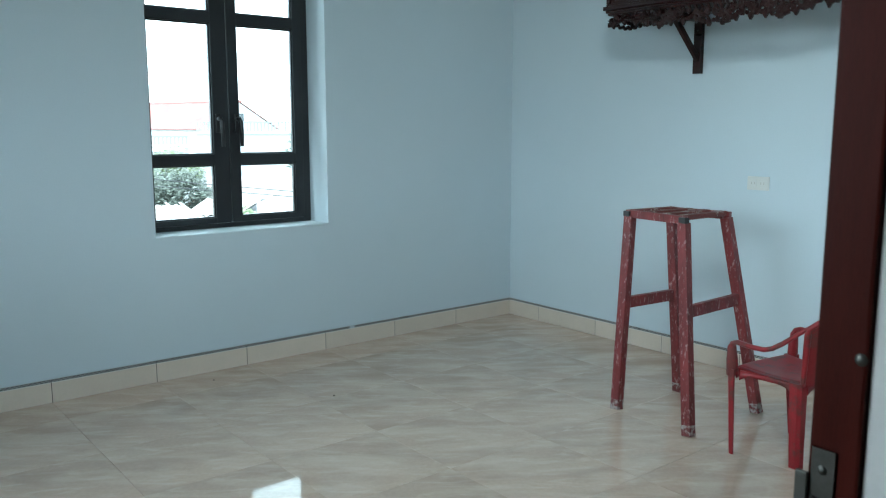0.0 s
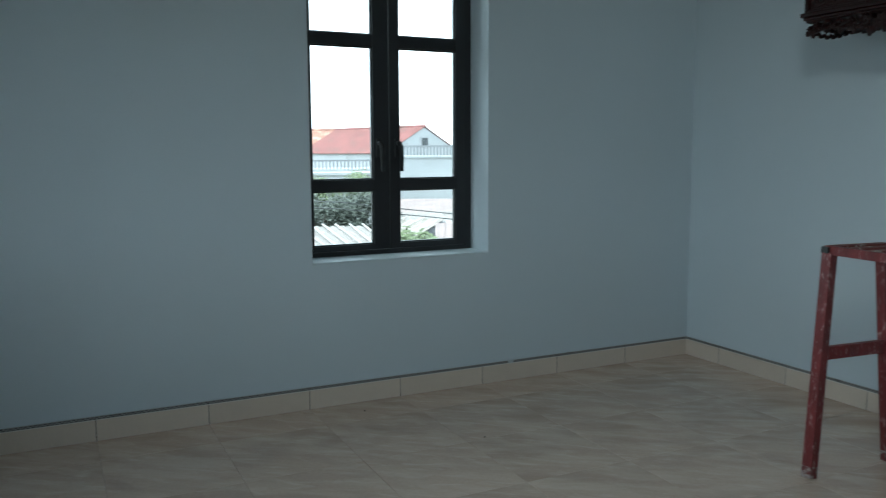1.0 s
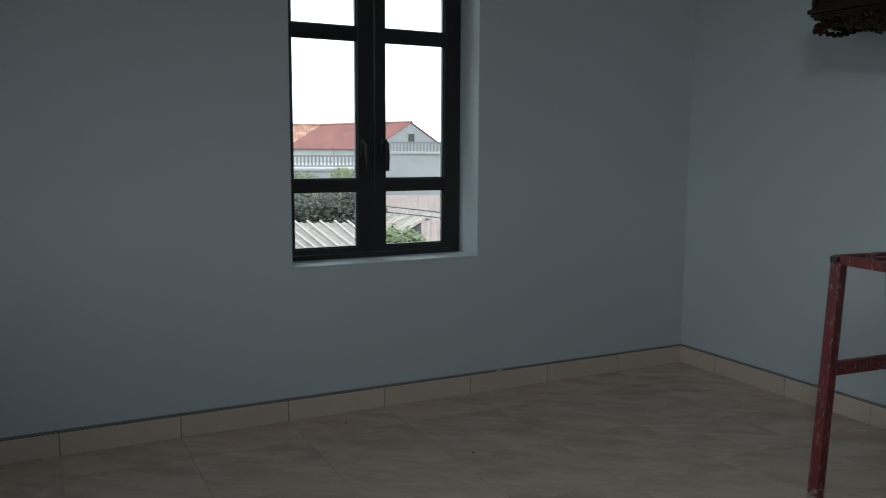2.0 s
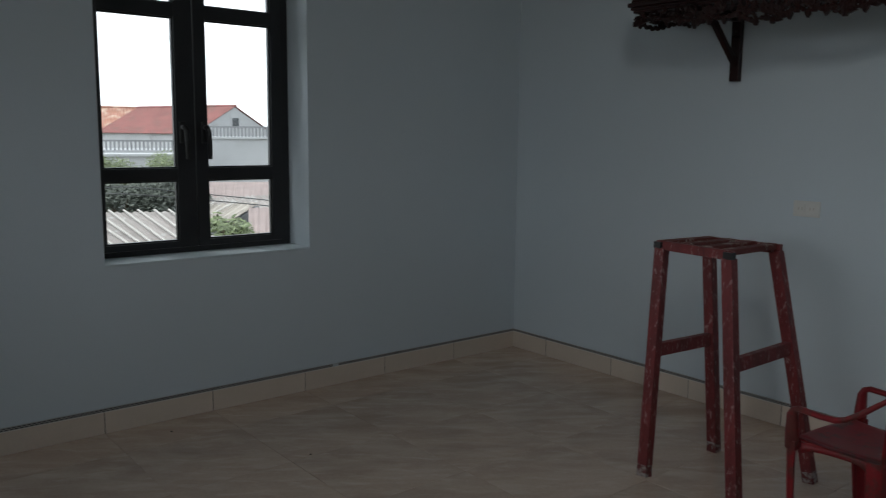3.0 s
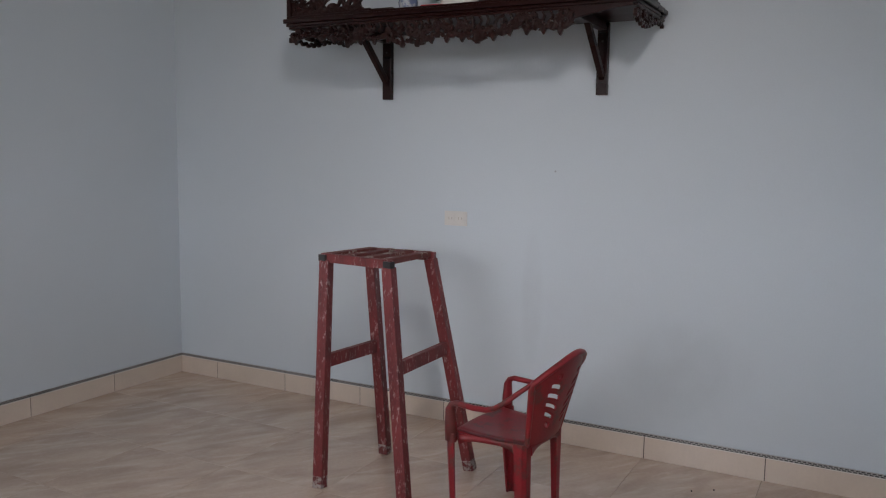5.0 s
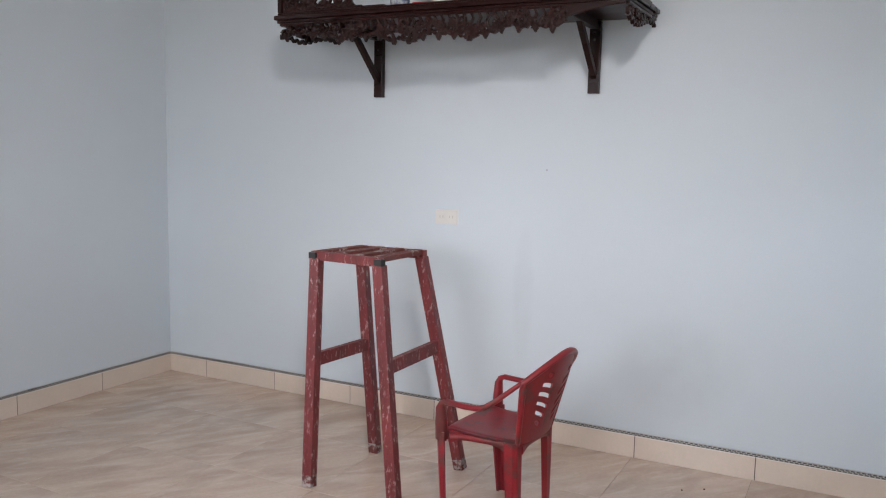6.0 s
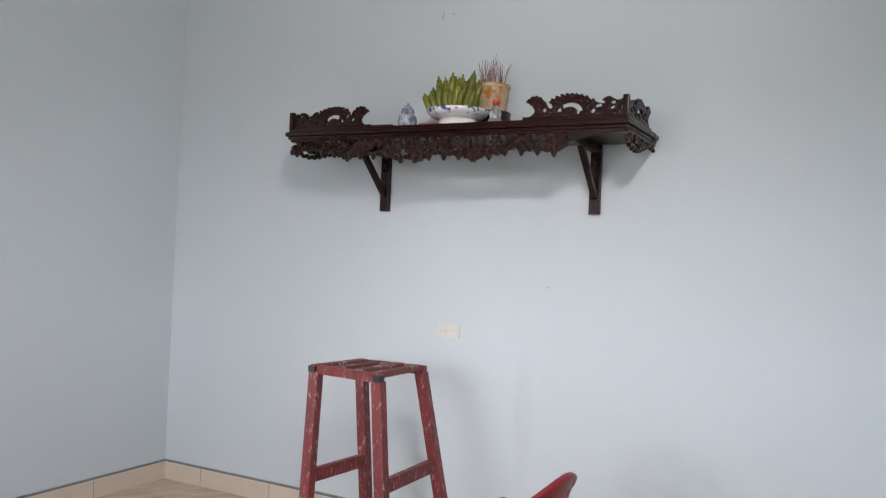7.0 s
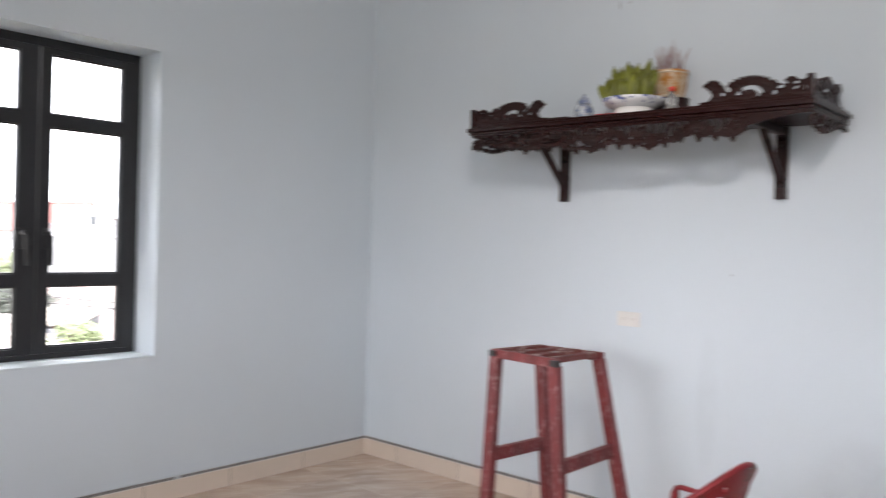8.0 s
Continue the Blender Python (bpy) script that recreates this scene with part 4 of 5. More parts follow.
def incense_pot():
    w = tagged(part("offering_stand", lathe([(0.0, 0.0), (0.122, 0.0), (0.125, 0.012), (0.116, 0.03), (0.098, 0.06), (0.086, 0.09), (0.09, 0.11), (0.0, 0.11)], 32), M_CARVED, None, "", True),
               "low dark turned wooden stand under the incense pot", "stand")
    w.location = (-0.13, -2.075, BZ)
    p = empty("incense_pot", (-0.13, -2.075, BZ + 0.1102), "cream and ochre glazed pot full of burnt incense sticks", "pot")
    part("pot_body", lathe([(0.0, 0.0), (0.06, 0.0), (0.064, 0.006), (0.074, 0.05), (0.078, 0.1), (0.082, 0.118), (0.083, 0.125), (0.076, 0.126), (0.073, 0.112), (0.0, 0.108)]), M_CREAM, p, "", True)
    for z, r in ((0.114, 0.0822), (0.012, 0.0668)):
        part("painted_ring", lathe([(r - 0.002, z - 0.004), (r + 0.0012, z - 0.003), (r + 0.0012, z + 0.003), (r - 0.002, z + 0.004)]), M_RIM, p, "pale rim band", True)
    rng = random.Random(8)
    for k in range(64):
        a, r = rng.uniform(0, 6.28), 0.06 * math.sqrt(rng.random())
        h = rng.uniform(0.05, 0.15)
        dx, dy = rng.uniform(-0.25, 0.25), rng.uniform(-0.3, 0.3)
        x, y = r * math.cos(a), r * math.sin(a)
        bm = bmesh.new()
        curl = rng.uniform(-0.015, 0.015)
        add_tube(bm, [(x, y, 0.1), (x + dx * h * 0.5, y + dy * h * 0.5, 0.1 + h * 0.6), (x + dx * h, y + dy * h + curl, 0.1 + h)], 0.0011, 4)
        part("incense_stick", bm, M_INCENSE, p)


incense_pot()


def small_offerings():
    j = empty("lidded_jar", (-0.30, -1.735, BZ), "small blue and white porcelain jar with a domed lid", "jar")
    part("jar_body", lathe([(0.0, 0.0), (0.028, 0.0), (0.03, 0.006), (0.041, 0.04), (0.044, 0.062), (0.038, 0.085), (0.026, 0.094), (0.0, 0.094)]), M_PORC_JAR, j, "", True)
    part("lid", lathe([(0.0, 0.0945), (0.03, 0.0945), (0.031, 0.1), (0.026, 0.116), (0.014, 0.128), (0.006, 0.131), (0.007, 0.138), (0.004, 0.144), (0.0, 0.145)]), M_PORC_JAR, j, "domed lid with a knob", True)
    b = empty("glass_bottle", (-0.385, -2.213, BZ), "small clear waisted glass bottle with a red cap", "bottle")
    part("bottle_body", lathe([(0.0, 0.0), (0.033, 0.0), (0.035, 0.005), (0.034, 0.02), (0.024, 0.036), (0.022, 0.045), (0.026, 0.058), (0.022, 0.074), (0.012, 0.086), (0.011, 0.096), (0.0, 0.096)], 28), M_CLEAR, b, "", True)
    part("cap", lathe([(0.0, 0.114), (0.012, 0.114), (0.014, 0.111), (0.0145, 0.0965), (0.0, 0.0965)], 24), M_CAP, b, "red cap", True)
    k = tagged(part("paper_packet", box((-0.045, -0.045, 0), (0.04, 0.055, 0.022), 0.003), M_PACKET), "flat red paper packet lying on the shelf", "packet")
    k.matrix_world = pose(-0.385, -1.925, BZ, 0, 0, 6)
    t = tagged(part("wooden_tray", box((-0.05, -0.06, 0), (0.05, 0.06, 0.03), 0.008), M_CARVED), "small dark wooden tray on the shelf", "tray")
    t.matrix_world = pose(-0.36, -1.66, BZ)
    o = tagged(part("black_box", box((-0.03, -0.035, 0), (0.03, 0.035, 0.04), 0.004), M_BLACK), "small black box beside the bowl", "box")
    o.matrix_world = pose(-0.24, -1.885, BZ, 0, 0, -10)


small_offerings()


def grit():
    rng = random.Random(3)
    for x, y in ((-2.263, -0.164), (-1.904, -0.764), (-0.269, -3.049), (-0.215, -3.126)):
        bm = bmesh.new()
        bmesh.ops.create_icosphere(bm, subdivisions=1, radius=0.0045)
        for v in bm.verts:
            v.co = Vector((v.co.x * rng.uniform(0.7, 1.5), v.co.y * rng.uniform(0.6, 1.4), v.co.z * rng.uniform(0.5, 0.9)))
        lo = min(v.co.z for v in bm.verts)
        for v in bm.verts:
            v.co.z -= lo
        g = tagged(part("grit", bm, M_DEBRIS), "crumb of dark grit on the tiles", "debris", "grit on the floor")
        g.location = (x, y, 0.0)


grit()

# ---- outside the window ----
M_GROUND = material("bare_earth_and_grass", (0.12, 0.11, 0.07), 0.95, 0, 0.35, 0.4, 6, 0.3)
M_RENDER = material("weathered_white_render", (0.43, 0.43, 0.44), 0.85, 0, 0.1, 0.6, 9, 0.2, dirt=(0.34, 0.335, 0.33), dirt_amount=0.15, dirt_scale=0.7)
M_GREY_RENDER = material("grey_cement_render", (0.25, 0.25, 0.26), 0.9, 0, 0.12, 0.8, 9, 0.2)
M_RED_ROOF = material("red_clay_roof_tiles", (0.25, 0.105, 0.095), 0.85, 0, 0.3, 1.2, 12, 0.3, dirt=(0.19, 0.105, 0.09), dirt_amount=0.3, dirt_scale=1.1)
M_ORANGE_ROOF = material("orange_clay_roof_tiles", (0.36, 0.18, 0.13), 0.85, 0, 0.3, 1.0, 12, 0.3, dirt=(0.5, 0.36, 0.28), dirt_amount=0.35, dirt_scale=0.9)
M_FIBRO = material("weathered_fibre_cement_sheet", (0.25, 0.22, 0.205), 0.9, 0, 0.25, 0.9, 14, 0.3, dirt=(0.36, 0.34, 0.32), dirt_amount=0.3, dirt_scale=1.3, random_vary=0.12)
M_PINK_ROOF = material("faded_pinkish_roof", (0.29, 0.225, 0.21), 0.9, 0, 0.2, 0.8, 10, 0.3, dirt=(0.26, 0.2, 0.19), dirt_amount=0.25, dirt_scale=0.9)
M_PALE_SHEET = material("pale_tan_sheet_roof", (0.40, 0.355, 0.31), 0.85, 0, 0.2, 0.8, 12, 0.3, dirt=(0.35, 0.3, 0.27), dirt_amount=0.25, dirt_scale=1.2)
M_BARK = material("grey_brown_bark", (0.12, 0.09, 0.065), 0.95, 0, 0.3, 6, 60, 0.5)
M_LEAF = material("dull_green_leaves", (0.085, 0.095, 0.075), 0.6, 0, 0.3, 2, 30, 0.1, island=True, random_vary=0.4)
M_LEAF_LIGHT = material("fresh_green_leaves", (0.15, 0.18, 0.085), 0.55, 0, 0.3, 2, 30, 0.1, island=True, random_vary=0.35)
M_CABLE = material("black_cable", (0.03, 0.03, 0.032), 0.6, 0, 0.1, 5, 50, 0)
M_DARK_PANE = material("dark_far_window", (0.05, 0.055, 0.06), 0.25, 0, 0.1, 2, 20, 0)
M_BATTEN = material("pale_timber_batten", (0.42, 0.39, 0.36), 0.8, 0, 0.12, 3, 40, 0.2)
GZ = -4.2


def spot(az, d, z):
    a = radians(az)
    return Vector((-3.515 + d * math.sin(a), -3.6 + d * math.cos(a), z))


tagged(part("ground", box((-900, -900, GZ - 0.3), (900, 1200, GZ)), M_GROUND), "bare ground with thin grass between the houses", "ground", kind="structure")


def wavy_roof(name, a, b, c, d, pitch, amp, mat_, parent, sag=0.0):
    """A ribbed roof slope: a-b along the top, d-c along the eave, ribs running down."""
    a, b, c, d = map(Vector, (a, b, c, d))
    n = max(8, int((b - a).length / pitch) * 6)
    rows = 6
    nrm = (b - a).cross(d - a).normalized()
    if nrm.z < 0:
        nrm = -nrm
    vs, fs = [], []
    for lay in (0.0, -0.025):
        for j in range(rows + 1):
            t = j / rows
            for i in range(n + 1):
                s = i / n
                p = a.lerp(b, s).lerp(d.lerp(c, s), t)
                vs.append(p + nrm * (amp * math.sin(i / 6 * 2 * math.pi) + lay - sag * math.sin(math.pi * t) + 0.006 * math.sin(i * 1.7 + j)))
    m = (rows + 1) * (n + 1)
    for j in range(rows):
        for i in range(n):
            k = j * (n + 1) + i
            fs += [(k, k + 1, k + n + 2, k + n + 1), (m + k, m + k + n + 1, m + k + n + 2, m + k + 1)]
    for i in range(n):
        for k in (i, rows * (n + 1) + i):
            fs.append((k, k + 1, m + k + 1, m + k))
    for j in range(rows):
        for k in (j * (n + 1), j * (n + 1) + n):
            fs.append((k, k + n + 1, m + k + n + 1, m + k))
    return from_data(name, vs, fs, mat_, parent)


def gabled_house(place, ridge_dir, length, width, z_eave, z_ridge, roof_mat, label, window_=True):
    """A plain gabled house: place is under the near gable's peak."""
    h = empty("house", (place[0], place[1], GZ), label, "house")
    o = Vector(h.location)
    g = Vector((*ridge_dir, 0)).normalized()
    w = Vector((-g.y, g.x, 0))
    ze, zr = z_eave - GZ, z_ridge - GZ
    bm = bmesh.new()
    P = lambda s, t, z: Vector((0, 0, z)) + g * s + w * t
    hw = width / 2
    front = [bm.verts.new(P(0, t, z)) for t, z in ((-hw, 0), (hw, 0), (hw, ze), (0, zr), (-hw, ze))]
    rear = [bm.verts.new(P(length, t, z)) for t, z in ((-hw, 0), (hw, 0), (hw, ze), (0, zr), (-hw, ze))]
    bm.faces.new(front)
    bm.faces.new(rear[::-1])
    for i in range(5):
        bm.faces.new((front[i], rear[i], rear[(i + 1) % 5], front[(i + 1) % 5]))
    part("wall", bm, M_RENDER, h, "weathered white rendered wall")
    k = (zr - ze) / hw
    for s in (-1, 1):
        e = hw + 0.3
        wavy_roof("roof", P(-0.12, 0, zr + 0.1), P(length + 0.2, 0, zr + 0.1), P(length + 0.2, s * e, zr + 0.1 - e * k), P(-0.12, s * e, zr + 0.1 - e * k), 0.3, 0.035, roof_mat, h)
    bm = bmesh.new()
    add_tube(bm, [P(-0.15, 0, zr + 0.12), P(length + 0.2, 0, zr + 0.12)], 0.12, 8)
    part("ridge_cap", bm, roof_mat, h)
    if window_:
        bm = bmesh.new()
        c = P(-0.03, 0, ze + (zr - ze) * 0.42)
        add_bar(bm, c - w * 0.36, c + w * 0.36, 0.06, 0.72, (0, 0, 1), 0.0)
        wi = part("window", bm, M_DARK_PANE, h, "small dark gable window")
        bm = bmesh.new()
        for t in (-0.42, 0.42):
            add_bar(bm, c + w * t - Vector((0, 0, 0.45)), c + w * t + Vector((0, 0, 0.45)), 0.1, 0.12, tuple(g), 0.0)
        for z in (-0.42, 0.42):
            add_bar(bm, c - w * 0.36 + Vector((0, 0, z)), c + w * 0.36 + Vector((0, 0, z)), 0.1, 0.12, (0, 0, 1), 0.0)
        part("window_frame", bm, M_RENDER, wi)
    return h


gabled_house((26.74, 61.73), (-0.26, 0.966), 13.8, 8.2, 1.19, 3.38, M_RED_ROOF, "far white house with a red clay tile roof and gable window")
gabled_house((27.0, 84.0), (-0.95, 0.3), 18.0, 9.0, 1.0, 3.62, M_ORANGE_ROOF, "far house with a faded orange tile roof", False)


def block_house(a, b, depth, z_top, z_rail, label, solid=False):
    """A flat-roofed block with a railed parapet; a and b are the ends of its front."""
    c = (a + b) / 2
    h = empty("flat_roofed_house", (c.x, c.y, GZ), label, "house")
    u = (b - a).normalized()
    n = Vector((-u.y, u.x, 0))
    L = (b - a).length / 2
    bm = bmesh.new()
    m = Matrix((u, n, Vector((0, 0, 1)))).transposed().to_4x4()
    add_box(bm, (-L, 0, 0), (L, depth, z_top - GZ), 0.0, m)
    add_box(bm, (-L - 0.15, -0.15, z_top - GZ + 0.001), (L + 0.15, depth + 0.15, z_top - GZ + 0.14), 0.0, m)
    part("wall", bm, M_RENDER, h, "weathered white rendered wall")
    if z_rail > z_top:
        top = z_rail - GZ
        bm = bmesh.new()
        add_box(bm, (-L, -0.02, top - 0.12), (L, 0.12, top), 0.0, m)
        part("handrail", bm, M_GREY_RENDER, h)
        k = int(2 * L / 0.24)
        for i in range(k):
            x = -L + (i + 0.5) * 2 * L / k
            bm = bmesh.new()
            add_box(bm, (x - 0.06, 0.0, z_top - GZ + 0.141), (x + 0.06, 0.1, top - 0.121), 0.0, m)
            part("baluster", bm, M_GREY_RENDER, h)
    return h


block_house(spot(21.9, 60, 0), spot(31.5, 60, 0), 8, 0.82, 1.72, "white flat-roofed house with a grey balustrade on its roof")
block_house(spot(13.0, 55, 0), spot(21.4, 55, 0), 6, -0.02, 0.76, "low white house with a railed terrace")
block_house(spot(12.0, 50, 0), spot(21.0, 50, 0), 3, -0.13, -0.13, "long low white boundary wall")


def shed(az0, az1, d_top, z_top, d_eave, z_eave, roof_mat, pitch, amp, label, battens=0, skew=0.0, turn=0.0):
    """A low shed under one ribbed slope that falls towards the window."""
    a, b = spot(az0, d_top, z_top), spot(az1, d_top + skew, z_top)
    d, c = spot(az0 + turn, d_eave, z_eave), spot(az1 + turn, d_eave + skew, z_eave)
    mid = (a + b + c + d) / 4
    h = empty("shed", (mid.x, mid.y, GZ), label, "shed")
    o = Vector(h.location)
    r = [p - o for p in (a, b, c, d)]
    wavy_roof("roof", *r, pitch, amp, roof_mat, h, sag=0.03)
    bm = bmesh.new()
    lo = [bm.verts.new((p.x, p.y, 0)) for p in r]
    hi = [bm.verts.new((p.x, p.y, p.z - 0.12)) for p in r]
    bm.faces.new(lo)
    bm.faces.new(hi)
    for i in range(4):
        bm.faces.new((lo[i], lo[(i + 1) % 4], hi[(i + 1) % 4], hi[i]))
    part("wall", bm, M_GREY_RENDER, h)
    rng = random.Random(int(az0 * 10))
    for i in range(battens):
        # laid slantwise, roughly in step
        t = (i + 0.6) / (battens + 0.6) + rng.uniform(-0.015, 0.015)
        p, q = r[0].lerp(r[1], min(1, t + 0.05)), r[3].lerp(r[2], max(0, t - 0.06 + rng.uniform(-0.02, 0.02)))
        bm = bmesh.new()
        z = Vector((0, 0, amp + 0.05))
        add_bar(bm, p + z, q + z, 0.05, 0.03, (0, 0, 1), 0.0)
        part("batten", bm, M_BATTEN, h, "pale timber holding down the sheets")


shed(10.5, 20.6, 24.2, -0.88, 20.0, -1.32, M_FIBRO, 0.24, 0.014, "shed with weathered corrugated sheets held down by timbers", 11, -0.6, 4.0)
shed(13.0, 22.5, 19.2, -1.38, 15.0, -1.95, M_PINK_ROOF, 0.2, 0.015, "lower shed with grey-brown corrugated sheets", 5, 0.0, -3.0)
shed(22.4, 31.0, 45, -1.33, 37, -1.95, M_PINK_ROOF, 0.3, 0.008, "long shed with a faded pinkish roof", 0)
shed(22.0, 28.0, 33.5, -1.28, 30.0, -1.6, M_FIBRO, 0.24, 0.03, "shed with mottled corrugated sheets", 0, 1.5, 1.0)
shed(22.2, 26.3, 27.6, -1.06, 24.8, -1.36, M_PALE_SHEET, 0.26, 0.03, "shed with pale corrugated sheets", 2, 0.8, -2.0)
shed(25.6, 31.5, 27.0, -1.12, 18.5, -1.85, M_PINK_ROOF, 0.22, 0.014, "shed with a brownish ribbed roof", 1, 1.0)


def tree(az, d, z_top, radius, leaves, leaf, mat_, seed, label, base=GZ, flat=0.75):
    """A trunk, forking limbs and many single leaves in uneven clumps."""
    p = spot(az, d, base)
    t = empty("tree", tuple(p), label, "tree")
    rng = random.Random(seed)
    H = z_top - base
    bm = bmesh.new()
    fork = H - radius * 1.1
    add_tube(bm, [(0, 0, 0), (0.05, 0.03, fork * 0.5), (0, 0.06, fork)], [0.16, 0.12, 0.09], 8)
    clumps = []
    for k in range(15):
        a, e = rng.uniform(0, 6.28), rng.uniform(-0.3, 1.2)
        rr = radius * rng.uniform(0.45, 0.95)
        c = Vector((math.cos(a) * math.cos(e) * rr, math.sin(a) * math.cos(e) * rr, H - radius * flat + math.sin(e) * rr * flat))
        clumps.append((c, radius * rng.uniform(0.22, 0.42)))
        add_tube(bm, [(0, 0.06, fork - 0.1), tuple(c * 0.5 + Vector((0, 0, fork * 0.5 + 0.1))), tuple(c)], [0.07, 0.04, 0.015], 5)
    part("trunk", bm, M_BARK, t, "grey-brown trunk and limbs")
    vs, fs = [], []
    for k in range(leaves):
        c, r = clumps[k % len(clumps)]
        v = Vector((rng.gauss(0, 1), rng.gauss(0, 1), rng.gauss(0, 0.8))).normalized() * r * rng.uniform(0.35, 1.15)
        q = c + v
        u = Vector((rng.gauss(0, 1), rng.gauss(0, 1), rng.gauss(0, 0.5))).normalized()
        w = u.orthogonal().normalized()
        s = leaf * rng.uniform(0.6, 1.3)
        n = len(vs)
        vs += [q - u * s, q - w * s * 0.4, q + u * s * 0.1 + Vector((0, 0, s * 0.15)), q + w * s * 0.4, q + u * s]
        fs += [(n, n + 1, n + 2, n + 3), (n + 1, n + 4, n + 2), (n + 2, n + 4, n + 3)]
    from_data("crown", vs, fs, mat_, t)


tree(14.5, 33, -0.42, 1.7, 6500, 0.085, M_LEAF, 1, "dusty green tree behind the sheds")
tree(17.4, 32, -0.40, 1.7, 6500, 0.085, M_LEAF, 2, "dusty green tree behind the sheds")
tree(20.2, 33, -0.45, 1.7, 6500, 0.085, M_LEAF, 3, "dusty green tree behind the sheds")
tree(15.5, 43, 0.08, 1.6, 5000, 0.085, M_LEAF_LIGHT, 4, "light green tree before the boundary wall")
tree(18.0, 43, 0.05, 1.6, 5000, 0.085, M_LEAF_LIGHT, 9, "light green tree before the boundary wall")
tree(20.4, 44, 0.07, 1.6, 5000, 0.085, M_LEAF_LIGHT, 5, "light green tree before the boundary wall")
tree(24.2, 17.0, -0.42, 0.6, 1100, 0.07, M_LEAF_LIGHT, 6, "young tree with fresh green leaves beside the sheds")
tree(29.8, 40, 1.2, 1.6, 1800, 0.16, M_LEAF, 8, "green tree beside the flat-roofed house")

for z0, z1, z2 in ((0.50, 0.38, 0.72), (0.40, 0.30, 0.62)):
    # from a shed's roof across the yard to this house's own outer wall
    knots = [spot(10.9, 23.6, -0.86), spot(13.5, 17.0, 0.05), spot(17.0, 12.9, z0), spot(22.0, 12.4, (z0 + z1) / 2 - 0.01), spot(27.0, 11.6, z1), spot(34.0, 8.6, z1 + 0.12), Vector((-0.15, 0.245, z2))]
    line = []
    for i in range(len(knots) - 1):
        a, b, c, d = knots[max(i - 1, 0)], knots[i], knots[i + 1], knots[min(i + 2, len(knots) - 1)]
        for k in range(6):
            t = k / 6
            line.append(0.5 * (2 * b + (c - a) * t + (2 * a - 5 * b + 4 * c - d) * t * t + (3 * b - a - 3 * c + d) * t ** 3))
    bm = bmesh.new()
    add_tube(bm, [tuple(p) for p in line + knots[-1:]], 0.008, 5)
    tagged(part("overhead_cable", bm, M_CABLE), "black overhead cable strung across the yard to the house wall", "cable", "overhead cables")


# ---- pieces of the floor and the skirting ----
def floor_tiles():
    gap = 0.0006
    xs = [WEST] + [-0.5 * k for k in range(9, -1, -1)]
    ys = [-5.6] + [-0.28 - 0.5 * k for k in range(10, -1, -1)] + [0.0]
    made = {}
    for i in range(len(xs) - 1):
        for j in range(len(ys) - 1):
            w, h = round(xs[i + 1] - xs[i], 4), round(ys[j + 1] - ys[j], 4)
            if (w, h) not in made:
                bm = bmesh.new()
                b = 0.0007
                lo = [bm.verts.new((sx * (w / 2 - gap), sy * (h / 2 - gap), -0.004)) for sx, sy in ((-1, -1), (1, -1), (1, 1), (-1, 1))]
                mid = [bm.verts.new((sx * (w / 2 - gap), sy * (h / 2 - gap), -b)) for sx, sy in ((-1, -1), (1, -1), (1, 1), (-1, 1))]
                hi = [bm.verts.new((sx * (w / 2 - gap - b), sy * (h / 2 - gap - b), 0.0)) for sx, sy in ((-1, -1), (1, -1), (1, 1), (-1, 1))]
                for r, q in ((lo, mid), (mid, hi)):
                    for k in range(4):
                        bm.faces.new((r[k], r[(k + 1) % 4], q[(k + 1) % 4], q[k]))
                bm.faces.new(hi)
                ob = part("tile", bm, M_TILE, floor)
                made[w, h] = ob.data
            else:
                ob = new("tile", made[w, h])
                ob.parent = floor
            ob.location = ((xs[i] + xs[i + 1]) / 2, (ys[j] + ys[j + 1]) / 2, 0.0)


floor_tiles()


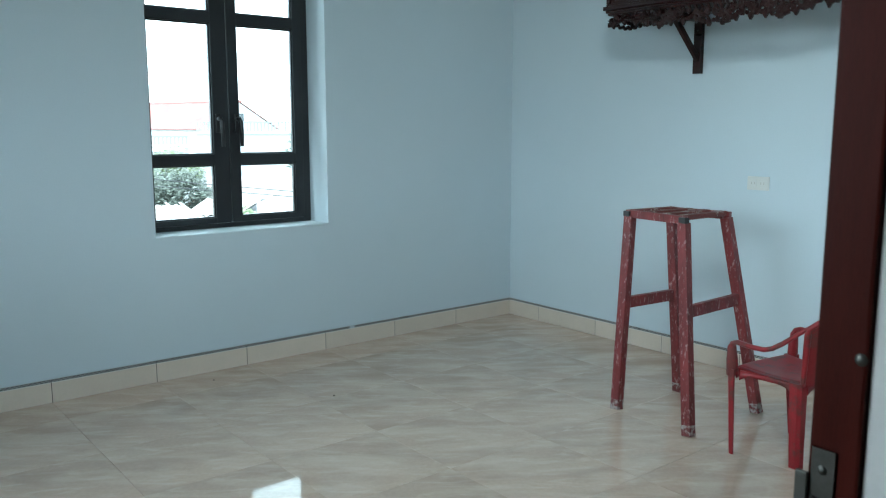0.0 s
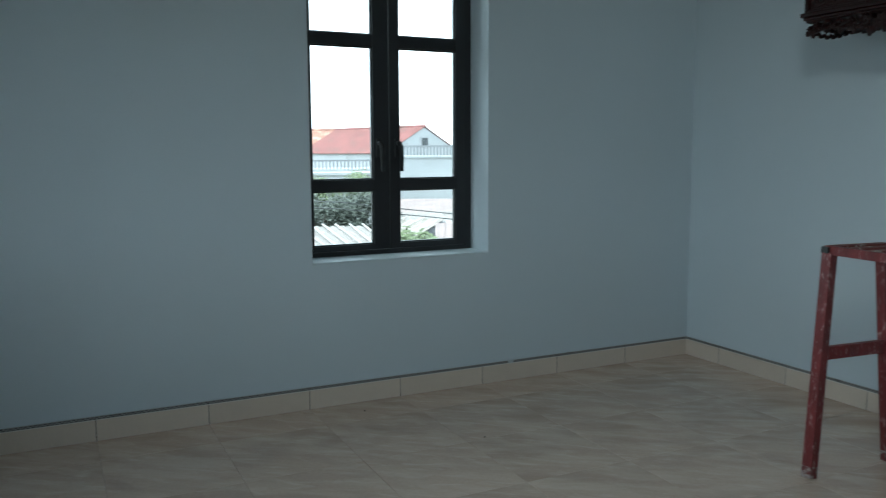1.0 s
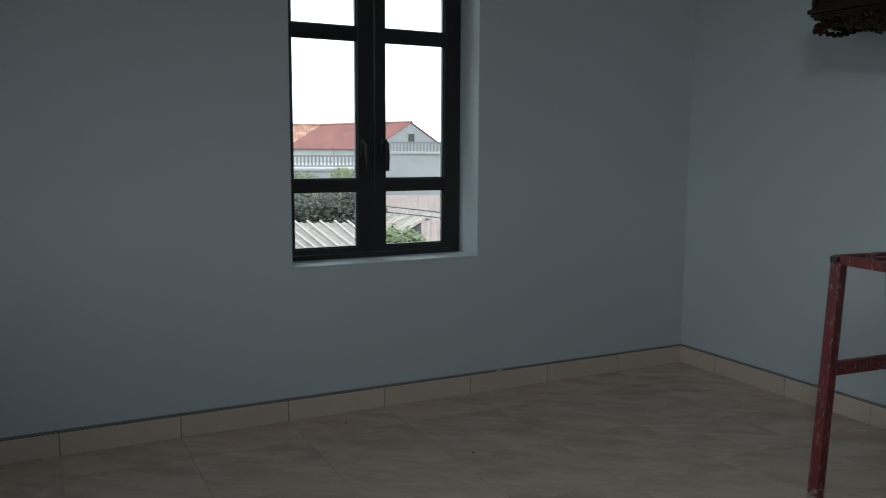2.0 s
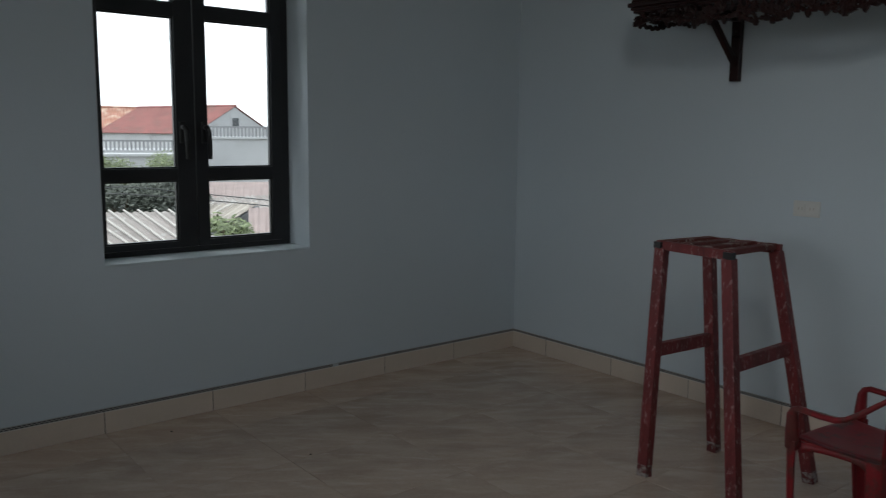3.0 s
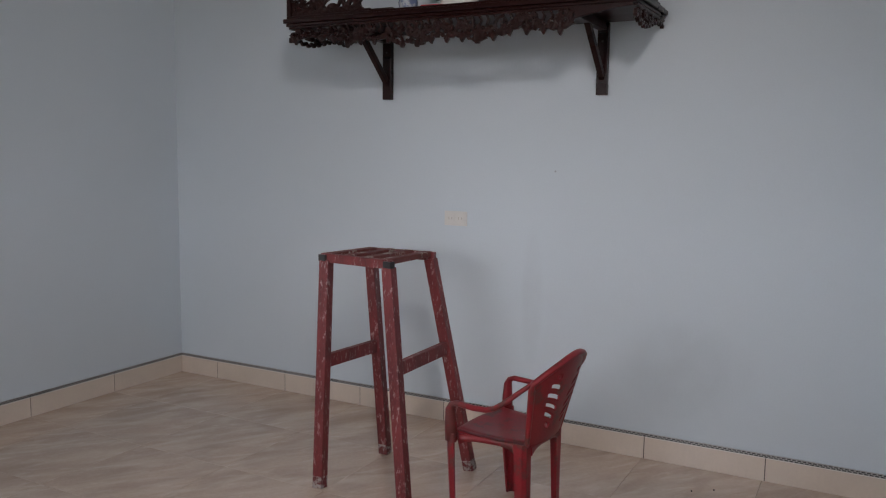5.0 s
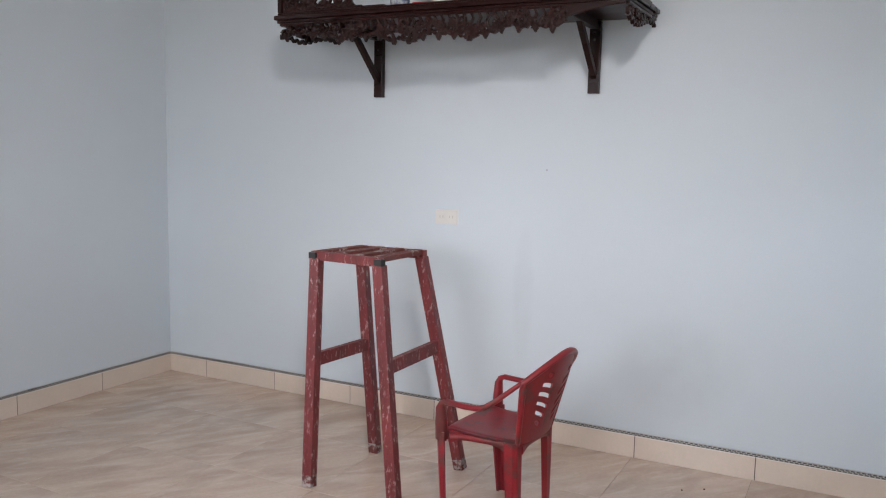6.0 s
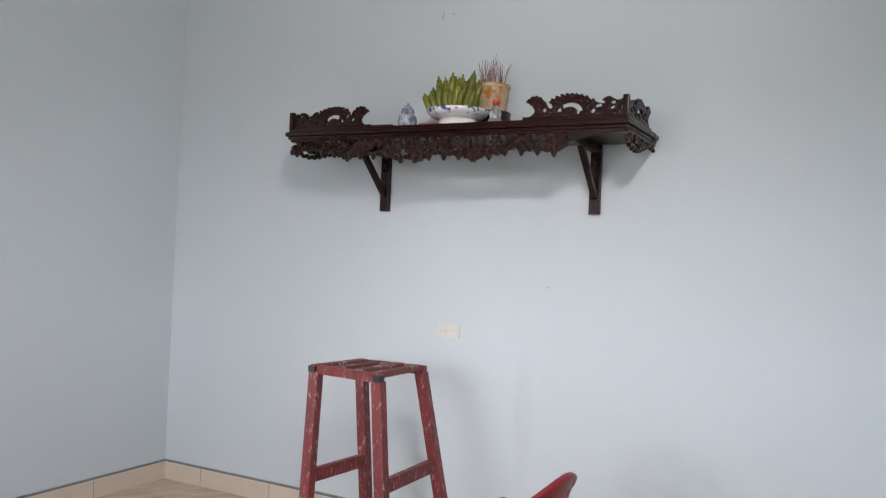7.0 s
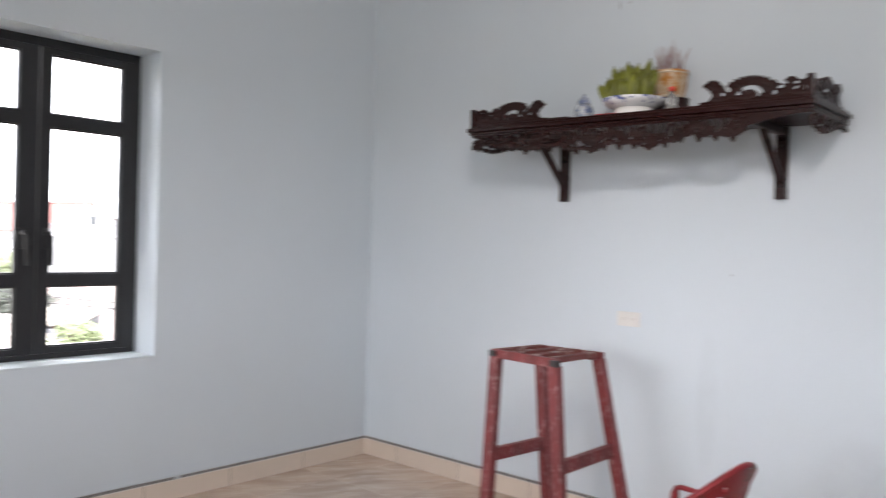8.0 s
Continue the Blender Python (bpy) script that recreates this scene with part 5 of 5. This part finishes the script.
def skirting(name, cuts, along, face, out, label):
    """Beige skirting tiles with a printed border on top. along 'x' or 'y', face: the wall's plane, out: which way it stands proud."""
    sk = empty(name, (0, 0, 0), label, "skirting")
    sk["kind"] = "structure"
    th, rng = 0.010, random.Random(len(cuts))
    made = {}
    for a, b in zip(cuts, cuts[1:]):
        L = round(b - a, 4)
        if L not in made:
            lo, hi = (-L / 2 + 0.0016, 0.0, 0.0005), (L / 2 - 0.0016, th, 0.0962)
            if along == 'y':
                lo, hi = (0.0, lo[0], lo[2]), (th, hi[0], hi[2])
            bm = box(lo, hi, 0.0012)
            ob = part("skirting_tile", bm, M_SKIRT, sk)
            made[L] = ob.data
        else:
            ob = new("skirting_tile", made[L])
            ob.parent = sk
        c = (a + b) / 2
        jut = rng.uniform(0, 0.0008)
        base = face - (th - jut if out < 0 else -jut)
        ob.location = (c, base, 0) if along == 'x' else (base, c, 0)
    for a, b in zip(cuts, cuts[1:]):
        w0, w1 = sorted((face, face + out * (th - 0.0005)))
        lo, hi = ((a + 0.001, w0, 0.0965), (b - 0.001, w1, 0.1142)) if along == 'x' else ((w0, a + 0.001, 0.0965), (w1, b - 0.001, 0.1142))
        part("border_tile", box(lo, hi, 0.0008), M_BORDER, sk, "printed border strip with black dashes")
    w0, w1 = sorted((face, face + out * 0.0075))
    a, b = cuts[0] + 0.002, cuts[-1] - 0.002
    lo, hi = ((a, w0, 0.0008), (b, w1, 0.1125)) if along == 'x' else ((w0, a, 0.0008), (w1, b, 0.1125))
    part("mortar_bed", box(lo, hi), M_JOINT, sk, "dark mortar in the joints")
    return sk


sk_n = skirting("skirting_north", [WEST] + [-0.5 * k for k in range(9, 0, -1)] + [-0.0105], 'x', 0.0, -1, "beige skirting tiles with a dashed border along the window wall")
skirting("skirting_east", [SOUTH + 0.0105] + [-0.29 - 0.5 * k for k in range(6, -1, -1)] + [0.0], 'y', 0.0, -1, "beige skirting tiles with a dashed border along the shelf wall")
skirting("skirting_south", [-3.06] + [-0.5 * k for k in range(6, 0, -1)] + [-0.0], 'x', SOUTH, 1, "beige skirting tiles with a dashed border beside the door")


def paint_smear(x0, x1, seed):
    """A ragged dab of wall paint over the printed border."""
    rng = random.Random(seed)
    n = 14
    vs, fs = [], []
    for i in range(n + 1):
        x, z = x0 + (x1 - x0) * i / n, 0.105 - 0.005 * math.sin(math.pi * i / n) + rng.uniform(-0.003, 0.003)
        vs += [(x, -0.0098, z), (x, -0.0125, z), (x, -0.0125, 0.1155), (x, -0.0098, 0.1155)]
    for i in range(n):
        a = i * 4
        fs += [(a + k, a + (k + 1) % 4, a + 4 + (k + 1) % 4, a + 4 + k) for k in range(4)]
    fs += [(0, 1, 2, 3), (n * 4 + 3, n * 4 + 2, n * 4 + 1, n * 4)]
    from_data("paint_smear", vs, fs, M_SMEAR, sk_n, "ragged dab of pale wall paint")


paint_smear(-1.335, -1.3, 4)
